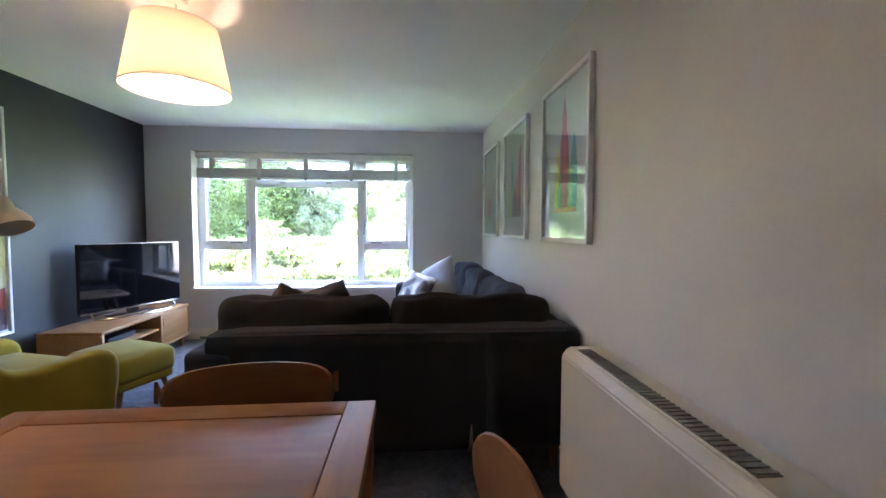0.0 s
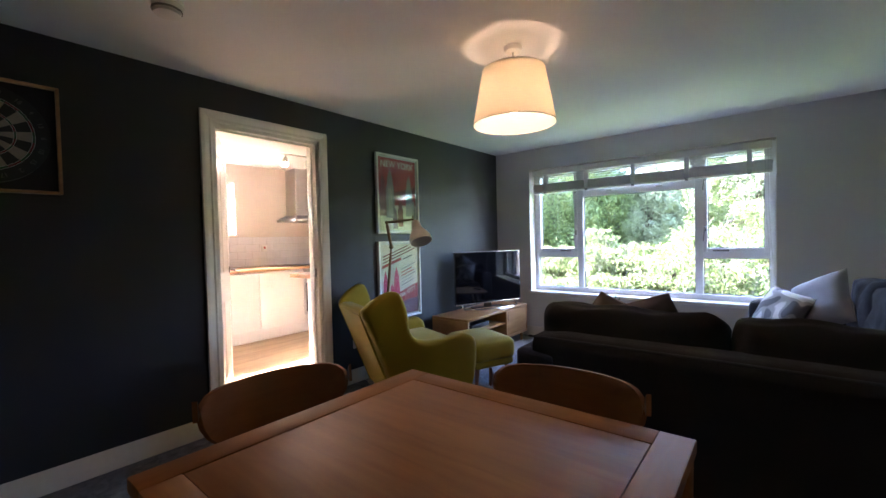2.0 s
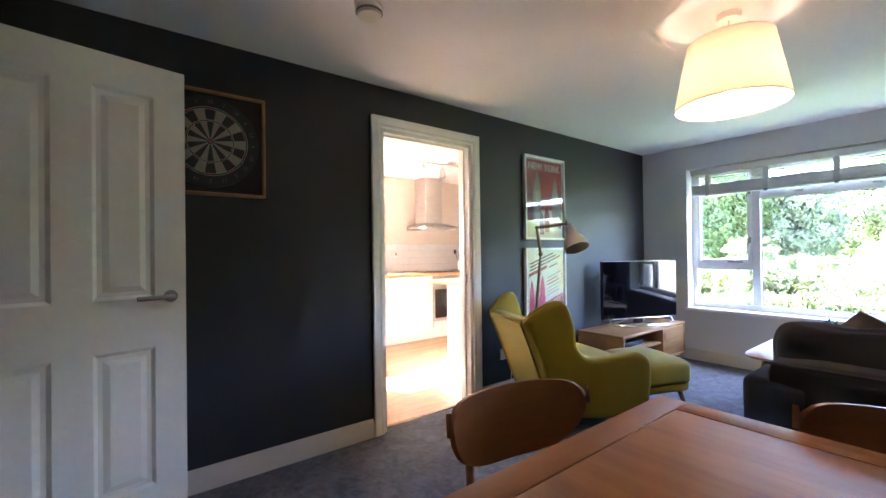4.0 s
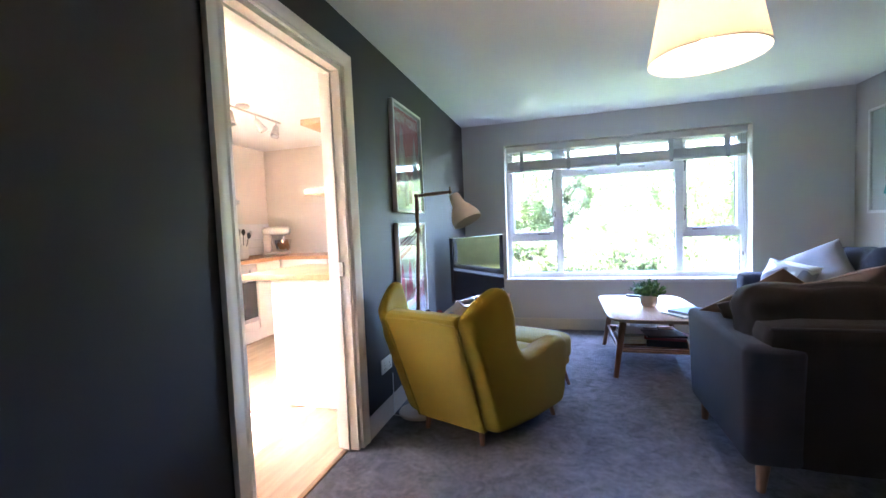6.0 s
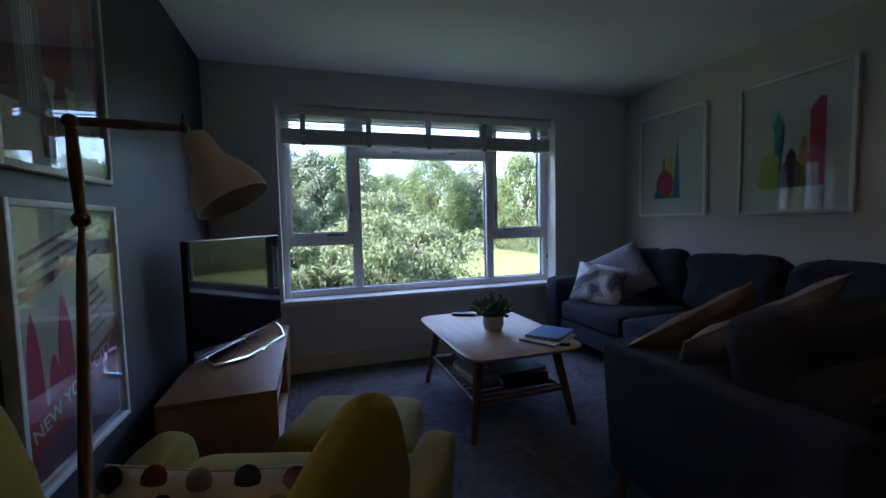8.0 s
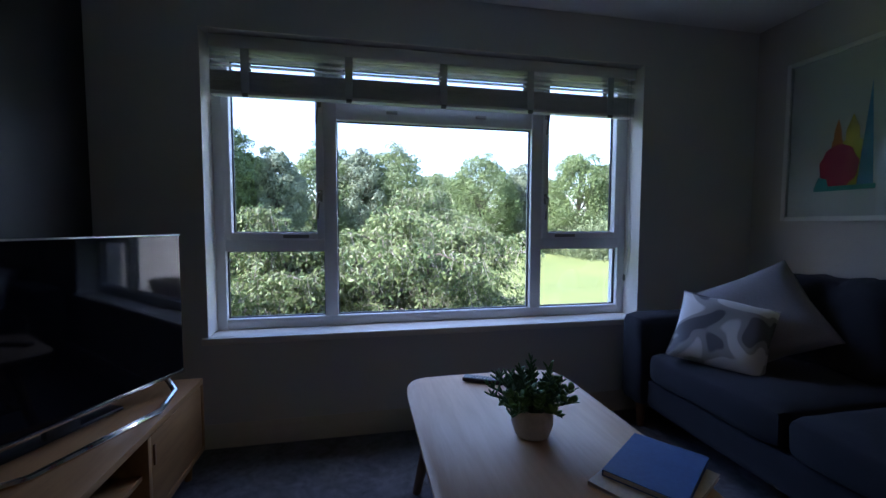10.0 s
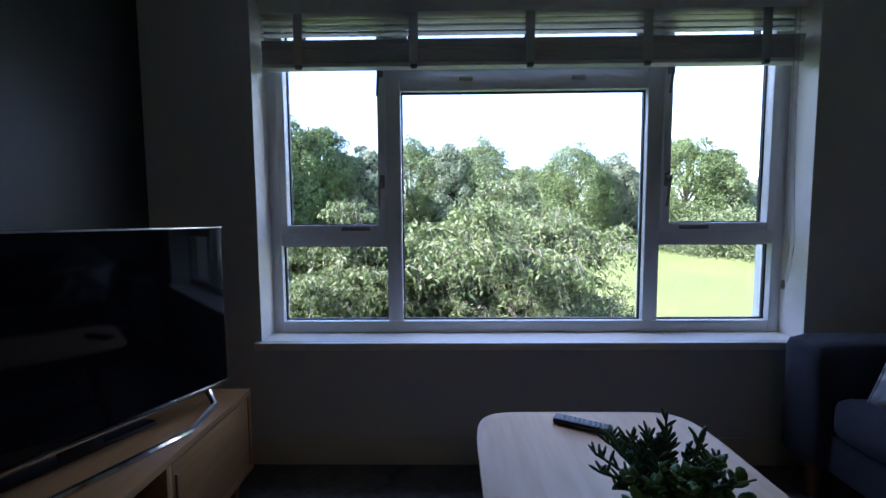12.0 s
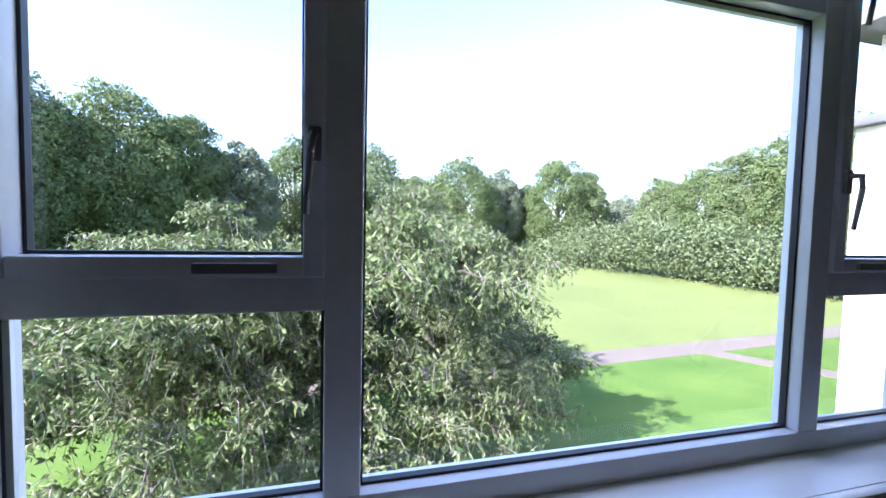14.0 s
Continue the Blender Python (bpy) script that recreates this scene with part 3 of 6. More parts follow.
for hx in (MX0 - 0.052, MX1 + 0.052):
    window_handle(hx, 1.25)
    window_handle(hx, 1.74)
for hx in (1.37, 1.87):
    part("catch", box(hx - 0.03, fy0 - 0.02, 1.695, hx + 0.03, fy0 - 0.0, 1.712, 0.004), M_STEEL, win, "small metal catch")
part("trickle_vent", box(0.80, fy0 - 0.02, 1.028, 0.93, fy0 - 0.011, 1.046, 0.003), M_GRILLE, win, "dark slim stay bar")
part("trickle_vent", box(2.33, fy0 - 0.02, 1.028, 2.46, fy0 - 0.011, 1.046, 0.003), M_GRILLE, win, "dark slim stay bar")
solid("window_sill", box(WX0 - 0.02, -0.03, WZ0 - 0.028, WX1 + 0.02, 0.0, WZ0 + 0.006, 0.006, bm=box(WX0 + 0.001, -0.002, WZ0 - 0.0, WX1 - 0.001, fy0, WZ0 + 0.006)), M_GLOSS, "white gloss painted window sill", "window sill", "structure")

# white painted reveal lining the opening
for nm, b_ in (("reveal", box(WX0, -0.002, WZ0 + 0.006, WX0 + 0.004, fy0, WZ1)), ("reveal", box(WX1 - 0.004, -0.002, WZ0 + 0.006, WX1, fy0, WZ1)), ("reveal", box(WX0 + 0.004, -0.002, WZ1 - 0.004, WX1 - 0.004, fy0, WZ1))):
    solid("window_reveal", b_, M_GLOSS, "white painted window reveal", "window reveal", "structure", 0)

# wooden blind, mostly raised
blind = thing("venetian_blind", "white wooden venetian blind pulled up under window head", "blind")
bx0, bx1 = WX0 + 0.03, WX1 - 0.03
part("headrail", box(bx0, 0.03, 1.945, bx1, 0.10, 2.005, 0.004), M_SLAT, blind)
for i, z in enumerate((1.925, 1.898, 1.872)):
    part("slat", moved(box(bx0, -0.024, -0.0015, bx1, 0.024, 0.0015), pose(0, 0.066, z, 6)), M_SLAT, blind, smooth=0)
for i in range(15):
    j = random.uniform(-0.004, 0.004)
    part("slat", moved(box(bx0 + j, -0.025, -0.0014, bx1 + j, 0.025, 0.0014), pose(0, 0.066 + random.uniform(-0.003, 0.003), 1.752 + i * 0.0062, random.uniform(-1.5, 1.5))), M_SLAT, blind, smooth=0)
part("bottom_rail", box(bx0, 0.04, 1.728, bx1, 0.092, 1.748, 0.005), M_SLAT, blind)
for i in range(5):
    x = bx0 + 0.16 + i * (bx1 - bx0 - 0.32) / 4
    made = box(x - 0.019, 0.0365, 1.735, x + 0.019, 0.038, 1.946)
    box(x - 0.016, 0.094, 1.735, x + 0.016, 0.0955, 1.946, bm=made)
    part("ladder_tape", made, M_TAPE, blind, "grey woven ladder tape", 0)
    part("rail_clip", box(x - 0.014, 0.03, 1.717, x + 0.014, 0.046, 1.736, 0.004), M_GRILLE, blind)
cord = [(bx1 - 0.05, 0.035, 1.94), (bx1 - 0.045, 0.035, 1.4), (bx1 - 0.02, 0.04, 0.95), (bx1 - 0.035, 0.045, 0.80)]
part("pull_cord", tube(cord, 0.0018, 6), M_TAPE, blind)
part("pull_cord", tube([(a + 0.02, b, c) for a, b, c in cord], 0.0018, 6), M_TAPE, blind)
part("cord_toggle", lathe([(0.004, 0), (0.007, 0.012), (0.006, 0.035), (0.003, 0.04)], 10), M_GRILLE, blind).location = (bx1 - 0.035, 0.045, 0.765)


# ---- living room things ----
def pendant():
    t = thing("pendant_lamp", "cream fabric drum pendant lamp, lit, hanging from ceiling", "ceiling lamp", pose(1.672, -2.52, H))
    part("ceiling_rose", lathe([(0.05, 0.0), (0.05, -0.012), (0.042, -0.026), (0.012, -0.03), (0.0, -0.03)]), M_WHITEP, t, "white plastic ceiling rose")
    part("cable", rod((0, 0, -0.03), (0, 0, -0.26), 0.004, n=8), M_WHITEP, t)
    rb, rt, zb, zt = 0.228, 0.172, 1.838 - H, 2.135 - H
    part("shade", lathe([(rb, zb), (rt, zt), (rt - 0.003, zt), (rb - 0.003, zb)], 64, closed=True), M_SHADE, t, "tapered cream linen shade")
    for r, z in ((rb, zb), (rt, zt)):
        part("shade_ring", tube([((r - 0.001) * math.cos(a), (r - 0.001) * math.sin(a), z) for a in [i * math.pi / 24 for i in range(49)]], 0.003, 6), M_FRAMEW, t)
    for i in range(3):
        a = i * 2 * math.pi / 3
        part("spoke", rod((0.02 * math.cos(a), 0.02 * math.sin(a), zt - 0.03), (rt * math.cos(a), rt * math.sin(a), zt), 0.0022, n=6), M_FRAMEW, t)
    # The wide disc is added to block lamp light going up to the ceiling.
    part("lampholder_and_baffle", lathe([(0.012, -0.16), (0.02, -0.175), (0.021, -0.215), (0.078, -0.22), (0.078, -0.226), (0.02, -0.232), (0.02, -0.27), (0.015, -0.28)], 20), M_WHITEP, t)
    bulb = part("bulb", lathe([(0.013, -0.28), (0.03, -0.31), (0.034, -0.335), (0.025, -0.36), (0.0, -0.372)], 20), glow("warm_bulb", (1.0, 0.7, 0.4), 1.2), t)
    bulb.visible_shadow = False


pendant()

t = thing("smoke_alarm", "white plastic smoke alarm on the ceiling", "smoke alarm", pose(0.76, -3.91, H))
part("base", lathe([(0.064, 0), (0.064, -0.018)], 28), M_WHITEP, t)
part("cover", lathe([(0.058, -0.018), (0.058, -0.032), (0.05, -0.056), (0.0, -0.061)], 28), M_WHITEP, t)
part("vent_ring", lathe([(0.054, -0.036), (0.059, -0.037), (0.059, -0.043), (0.054, -0.044)], 28, closed=True), M_GRILLE, t)


def double_socket(m):
    t = thing("wall_socket", "white plastic double wall socket low on wall", "socket", m)
    part("plate", box(-0.073, -0.009, -0.043, 0.073, 0, 0.043, 0.003), M_WHITEP, t)
    for x in (-0.035, 0.035):
        part("switch", box(x - 0.008, -0.013, 0.012, x + 0.008, -0.009, 0.028, 0.002), M_WHITEP, t)
        for dx, dz in ((0, 0.002), (-0.011, -0.02), (0.011, -0.02)):
            part("slot", box(x + dx - 0.0035, -0.0096, dz - 0.003, x + dx + 0.0035, -0.0086, dz + 0.003), M_SEAL, t, smooth=0)


double_socket(pose(0.0, -2.30, 0.335, 0, 0, 90))


def framed(name, label, w, h, m, art, frame_w=0.022, deep=0.03, mount=0.0):
    """A framed sheet facing -y, its middle at the origin."""
    t = thing(name, label, "picture", m)
    for a, b, c, d in ((-w / 2, -h / 2, -w / 2 + frame_w, h / 2), (w / 2 - frame_w, -h / 2, w / 2, h / 2), (-w / 2 + frame_w, -h / 2, w / 2 - frame_w, -h / 2 + frame_w), (-w / 2 + frame_w, h / 2 - frame_w, w / 2 - frame_w, h / 2)):
        part("frame_bar", box(a, -deep, b, c, -0.002, d, 0.002), M_FRAMEW, t)
    part("backing", box(-w / 2 + frame_w, -0.012, -h / 2 + frame_w, w / 2 - frame_w, -0.004, h / 2 - frame_w), M_PAPER, t, smooth=0)
    art(t)
    g = part("glazing", box(-w / 2 + frame_w, -deep + 0.006, -h / 2 + frame_w, w / 2 - frame_w, -deep + 0.008, h / 2 - frame_w), M_GLASS, t, smooth=0)
    g.visible_shadow = False
    return t


def flat(points, y, material, parent, name="print_shape"):
    """A flat printed shape from (x, z) corners."""
    made = bmesh.new()
    made.faces.new([made.verts.new((x, y, z)) for x, z in points])
    bmesh.ops.triangulate(made, faces=made.faces[:])
    return part(name, made, material, parent, smooth=0)


def ink(name, c):
    return mat(name, c, 0.6, vary=0.12, scale=14, fine=90, bump=0)


I_RED, I_DRED, I_GREY, I_CREAM = ink("poster_red", (0.36, 0.028, 0.03)), ink("poster_dark_red", (0.16, 0.02, 0.025)), ink("poster_stone_grey", (0.26, 0.23, 0.23)), ink("poster_cream", (0.62, 0.55, 0.45))
I_BLUE, I_GREEN, I_YEL, I_TEAL, I_PINK, I_BLACK = ink("ink_blue", (0.06, 0.26, 0.55)), ink("ink_green", (0.10, 0.33, 0.10)), ink("ink_yellow", (0.62, 0.48, 0.05)), ink("ink_teal", (0.03, 0.30, 0.30)), ink("ink_crimson", (0.55, 0.03, 0.10)), ink("ink_black", (0.02, 0.02, 0.022))
I_ORANGE, I_LIME, I_PURPLE = ink("ink_orange", (0.60, 0.20, 0.03)), ink("ink_lime", (0.34, 0.42, 0.04)), ink("ink_plum", (0.14, 0.05, 0.10))


def rect(x0, z0, x1, z1):
    return [(x0, z0), (x1, z0), (x1, z1), (x0, z1)]


def tower(x, z, w, h, tip=0.3):
    """A stepped tower outline."""
    return [(x - w / 2, z), (x + w / 2, z), (x + w / 2, z + h * 0.62), (x + w * 0.34, z + h * 0.66), (x + w * 0.32, z + h * 0.8), (x + w * 0.12, z + h * 0.85),
            (x, z + h), (x - w * 0.12, z + h * 0.85), (x - w * 0.32, z + h * 0.8), (x - w * 0.34, z + h * 0.66), (x - w / 2, z + h * 0.62)]


def red_city(t):
    y = -0.0135
    flat(rect(-0.245, -0.10, 0.245, 0.335), y, I_RED, t)
    flat(rect(-0.245, -0.335, 0.245, -0.10), y, I_CREAM, t)
    flat([(-0.245, -0.10), (0.245, 0.02), (0.245, 0.09), (-0.245, -0.03)], y - 0.0004, I_DRED, t)
    for x, z, w, h, c in ((-0.10, -0.22, 0.11, 0.46, I_GREY), (-0.19, -0.20, 0.08, 0.40, I_DRED), (0.15, -0.20, 0.09, 0.40, I_GREY), (0.03, -0.30, 0.07, 0.26, I_DRED), (0.21, -0.26, 0.05, 0.22, I_GREY), (-0.04, -0.32, 0.06, 0.2, I_PURPLE)):
        flat(tower(x, z, w, h), y - 0.0008, c, t)
    for i in range(4):
        flat(rect(-0.12 + i * 0.013, -0.2, -0.114 + i * 0.013, 0.06), y - 0.0012, I_CREAM, t)
    writing("NEW YORK", 0.085, I_CREAM, t, pose(0, y - 0.0014, 0.275, 90), width=0.43)


def city_times(t):
    y = -0.0135
    k = 0.30     # slope of the printed lines

    def band(x0, x1, z, h, ink_, dy=0.0004, name="print_bar"):
        flat([(x0, z + k * x0), (x1, z + k * x1), (x1, z + h + k * x1), (x0, z + h + k * x0)], y - dy, ink_, t, name)
    flat(rect(-0.245, -0.335, 0.245, 0.335), y, I_CREAM, t)
    flat([(-0.245, -0.335), (0.245, -0.335), (0.245, -0.045), (-0.245, -0.192)], y - 0.0004, I_RED, t)
    flat([(-0.245, -0.335), (0.245, -0.335), (0.245, -0.19), (0.12, -0.20), (-0.02, -0.25), (-0.12, -0.24), (-0.245, -0.29)], y - 0.0007, I_PURPLE, t)
    for x, w, h in ((-0.185, 0.075, 0.27), (-0.105, 0.06, 0.12), (-0.045, 0.085, 0.255)):
        z = -0.118 + k * x
        flat([(x - w / 2, z - k * w / 2), (x + w / 2, z + k * w / 2), (x + w * 0.36, z + h * 0.62), (x + w * 0.2, z + h * 0.82), (x, z + h), (x - w * 0.2, z + h * 0.82), (x - w * 0.36, z + h * 0.6)], y - 0.0008, I_PINK, t)
    for i in range(6):
        band(0.02, 0.215 - 0.025 * ((i * 5) % 3), 0.085 - i * 0.031, 0.010, (I_RED if i in (1, 2) else I_GREY))
    band(-0.225, 0.02, 0.18, 0.028, I_RED)
    band(0.05, 0.17, 0.17, 0.012, I_BLACK)
    for i in range(3):
        band(-0.21, 0.21 - 0.05 * i, 0.225 + i * 0.028, 0.012, I_DRED)
    writing("NEW YORK CITY", 0.055, I_CREAM, t, pose(0.0, y - 0.0012, -0.158, 90) @ pose(0, 0, 0, 0, 0, math.degrees(math.atan(k))), width=0.44)


framed("framed_poster", "red New York skyline poster in slim white frame", 0.55, 0.735, pose(0.0, -1.803, 1.638, 0, 0, 90), red_city, 0.018, 0.034)
framed("framed_poster", "cream and red city poster in slim white frame", 0.55, 0.735, pose(0.0, -1.803, 0.832, 0, 0, 90), city_times, 0.018, 0.034)


def art_c(t):
    y, z = -0.0135, -0.27
    flat([(0.02, z), (0.09, z), (0.075, z + 0.32), (0.065, z + 0.50), (0.055, z + 0.32)], y - 0.0006, I_BLUE, t)
    flat(tower(-0.005, z, 0.09, 0.36), y - 0.0004, I_YEL, t)
    flat(tower(-0.07, z + 0.05, 0.05, 0.30), y - 0.001, I_ORANGE, t)
    flat([(-0.06 + 0.085 * (1 + 0.08 * math.sin(9 * a)) * math.cos(a), z + 0.11 + 0.11 * math.sin(a)) for a in [i * math.pi / 15 for i in range(30)]], y - 0.0014, I_PINK, t)
    flat([(-0.17, z), (-0.1, z), (-0.11, z + 0.05), (-0.15, z + 0.06)], y - 0.0018, I_TEAL, t)
    flat(rect(-0.17, z - 0.012, 0.1, z + 0.012), y - 0.002, I_TEAL, t)


def art_b(t):
    y, z = -0.0135, -0.27
    flat(rect(-0.17, z, 0.18, z + 0.14), y - 0.0004, I_PURPLE, t)
    flat([(-0.10, z), (-0.06, z), (-0.06, z + 0.36), (-0.04, z + 0.40), (-0.06, z + 0.43), (-0.08, z + 0.50), (-0.10, z + 0.43), (-0.12, z + 0.40), (-0.10, z + 0.36)], y - 0.0008, I_TEAL, t)
    flat([(-0.19, z), (-0.07, z), (-0.07, z + 0.20), (-0.12, z + 0.23), (-0.18, z + 0.19)], y - 0.0012, I_LIME, t)
    flat([(0.10, z), (0.18, z), (0.18, z + 0.52), (0.15, z + 0.53), (0.10, z + 0.46)], y - 0.0012, I_PINK, t)
    flat(tower(0.07, z, 0.06, 0.32), y - 0.001, I_ORANGE, t)
    flat(tower(0.0, z, 0.09, 0.25), y - 0.0016, I_DRED, t)
    for i in range(4):
        flat([(-0.02 + 0.045 * i, z), (0.02 + 0.045 * i, z), (0.02 + 0.045 * i, z + 0.13), (0.045 * i, z + 0.15), (-0.02 + 0.045 * i, z + 0.13)], y - 0.002, (I_PURPLE, I_DRED)[i % 2], t)


def art_a(t):
    y, z = -0.0135, -0.27
    flat(tower(0.0, z, 0.10, 0.62), y - 0.0008, I_PINK, t)
    flat(tower(0.045, z, 0.06, 0.42), y - 0.0012, I_RED, t)
    flat(tower(-0.09, z, 0.08, 0.36), y - 0.0006, I_YEL, t)
    flat(tower(-0.05, z, 0.05, 0.22), y - 0.0016, I_GREEN, t)
    flat(tower(0.13, z, 0.09, 0.40), y - 0.0006, I_TEAL, t)
    flat(tower(0.09, z, 0.05, 0.24), y - 0.0014, I_GREEN, t)
    flat(rect(-0.003, z + 0.6, 0.003, z + 0.70), y - 0.0004, I_GREY, t)
    flat(rect(-0.14, z - 0.006, 0.17, z + 0.02), y - 0.002, I_ORANGE, t)


for name, cy, art in (("tall red tower and coloured skyline print in white frame", -2.44, art_a), ("green and red skyline print in white frame", -1.44, art_b), ("blue spire and red dome print in white frame", -0.535, art_c)):
    framed("framed_print", name, 0.66, 0.87, pose(E, cy, 1.56, 0, 0, -90), art, 0.024, 0.03)


# dartboard in its square surround
I_DGREEN, I_FADED = ink("ring_dark_green", (0.03, 0.08, 0.035)), ink("faded_number_grey", (0.10, 0.095, 0.09))
I_SISAL = ink("sisal_cream", (0.31, 0.265, 0.21))


def dartboard():
    t = thing("dartboard", "black and cream dartboard in square wood-edged surround on wall", "dartboard", pose(0.0, -4.43, 1.737, 0, 0, 90))
    part("backboard", box(-0.25, -0.03, -0.25, 0.25, -0.002, 0.25), M_BLACKC, t, "black felt backboard", 0)
    for a in (box(-0.262, -0.05, -0.262, -0.248, 0, 0.262, 0.002), box(0.248, -0.05, -0.262, 0.262, 0, 0.262, 0.002), box(-0.248, -0.05, -0.262, 0.248, 0, -0.248, 0.002), box(-0.248, -0.05, 0.248, 0.248, 0, 0.262, 0.002)):
        part("wood_edge", a, M_OAK, t, "thin oak edge")
    part("board", moved(lathe([(0.225, 0), (0.225, 0.032), (0.0, 0.032)], 48), pose(0, -0.03, 0, 90)), I_BLACK, t)
    ring = [(0.016, 0.099), (0.107, 0.160)]
    thin = [(0.099, 0.107), (0.160, 0.170)]

    def wedge(k, r0, r1, material, y):
        a0, a1 = radians(-9 + 18 * k), radians(9 + 18 * k)
        pts = [(r1 * math.sin(a0 + (a1 - a0) * i / 4), r1 * math.cos(a0 + (a1 - a0) * i / 4)) for i in range(5)]
        pts += [(r0 * math.sin(a1 + (a0 - a1) * i / 4), r0 * math.cos(a1 + (a0 - a1) * i / 4)) for i in range(5)]
        flat(pts, y, material, t, "segment")
    for k in range(20):
        for r0, r1 in ring:
            wedge(k, r0, r1, I_BLACK if k % 2 == 0 else I_SISAL, -0.0635)
        for r0, r1 in thin:
            wedge(k, r0, r1, I_DRED if k % 2 == 0 else I_DGREEN, -0.0636)
    numbers = "20 1 18 4 13 6 10 15 2 17 3 19 7 16 8 11 14 9 12 5".split()
    for k, s in enumerate(numbers):
        a = radians(18 * k)
        writing(s, 0.026, I_FADED, t, pose(0.197 * math.sin(a), -0.0645, 0.197 * math.cos(a), 90, 0, 0) @ pose(0, 0, 0, 0, 0, -18 * k), "number")
    for r in (0.0075, 0.016, 0.099, 0.107, 0.160, 0.170):
        part("wire", tube([(r * math.sin(a), -0.065, r * math.cos(a)) for a in [i * math.pi / 20 for i in range(41)]], 0.0008, 5), M_STEEL, t)
    part("bull", moved(lathe([(0.0075, 0), (0.0075, 0.0035), (0, 0.0036)], 16), pose(0, -0.062, 0, 90)), I_RED, t)


dartboard()


# ---- storage heater ----
def heater():
    x0, x1, y0, y1, z0, z1 = E - 0.178, E - 0.004, -3.94, -2.87, 0.07, 0.685
    t = thing("storage_heater", "cream steel storage heater with grey top grille on wall", "heater", pose((x0 + x1) / 2, (y0 + y1) / 2, 0))
    w, d = x1 - x0, y1 - y0
    made = bmesh.new()
    prof = [(-w / 2, z0), (-w / 2, z1 - 0.035), (-w / 2 + 0.03, z1), (w / 2, z1), (w / 2, z0)]
    ends = [[made.verts.new((x, y, z)) for x, z in prof] for y in (-d / 2, d / 2)]
    for i in range(5):
        made.faces.new((ends[0][i], ends[0][(i + 1) % 5], ends[1][(i + 1) % 5], ends[1][i]))
    made.faces.new(ends[0]), made.faces.new(ends[1][::-1])
    bmesh.ops.bevel(made, geom=made.edges[:], offset=0.006, segments=2, affect="EDGES")
    part("casing", made, M_HEATER, t)
    part("grille_tray", box(-0.040, -d / 2 + 0.12, z1 - 0.002, 0.018, d / 2 - 0.06, z1 + 0.0025), M_GRILLE, t, "grey recessed air grille", 0)
    for i in range(40):
        y = -d / 2 + 0.13 + i * (d - 0.20) / 39
        part("grille_slat", box(-0.038, y - 0.003, z1 + 0.002, 0.016, y + 0.003, z1 + 0.006), M_GRILLE, t, smooth=0)
    for y in (-d / 2 + 0.15, d / 2 - 0.15):
        part("foot", box(-0.05, y - 0.03, 0.0, 0.06, y + 0.03, z0 + 0.004, 0.004), M_HEATER, t)


heater()


# ---- dining set ----
def dining_table():
    t = thing("dining_table", "honey oak square dining table with framed top", "table", pose(2.228, -3.93, 0, 0, 0, 0))
    w, d, z, th = 0.87, 0.83, 0.747, 0.032
    b = 0.075
    part("top_panel", box(-w / 2 + b + 0.002, -d / 2 + b + 0.002, z - th, w / 2 - b - 0.002, d / 2 - b - 0.002, z - 0.0015, 0.0015), M_TABLE, t)
    for s in (-1, 1):
        part("top_rail", box(s * w / 2 - (b if s > 0 else 0), -d / 2, z - th, s * w / 2 + (0 if s > 0 else b), d / 2, z, 0.003), M_TABLE_Y, t)
        part("top_rail", box(-w / 2 + b, s * d / 2 - (b if s > 0 else 0), z - th, w / 2 - b, s * d / 2 + (0 if s > 0 else b), z, 0.003), M_TABLE, t)
        part("apron", box(-w / 2 + 0.08, s * (d / 2 - 0.045) - 0.011, z - th - 0.085, w / 2 - 0.08, s * (d / 2 - 0.045) + 0.011, z - th), M_TABLE, t)
        part("apron", box(s * (w / 2 - 0.045) - 0.011, -d / 2 + 0.08, z - th - 0.085, s * (w / 2 - 0.045) + 0.011, d / 2 - 0.08, z - th), M_TABLE_Y, t)
        for r in (-1, 1):
            made = box(-0.035, -0.035, 0, 0.035, 0.035, z - th, 0.004)
            for v in made.verts:
                k = 0.68 + 0.32 * v.co.z / (z - th)
                v.co.x, v.co.y = v.co.x * k, v.co.y * k
            part("leg", made, M_TABLE_Y, t).location = (s * (w / 2 - 0.04), r * (d / 2 - 0.04), 0)


dining_table()


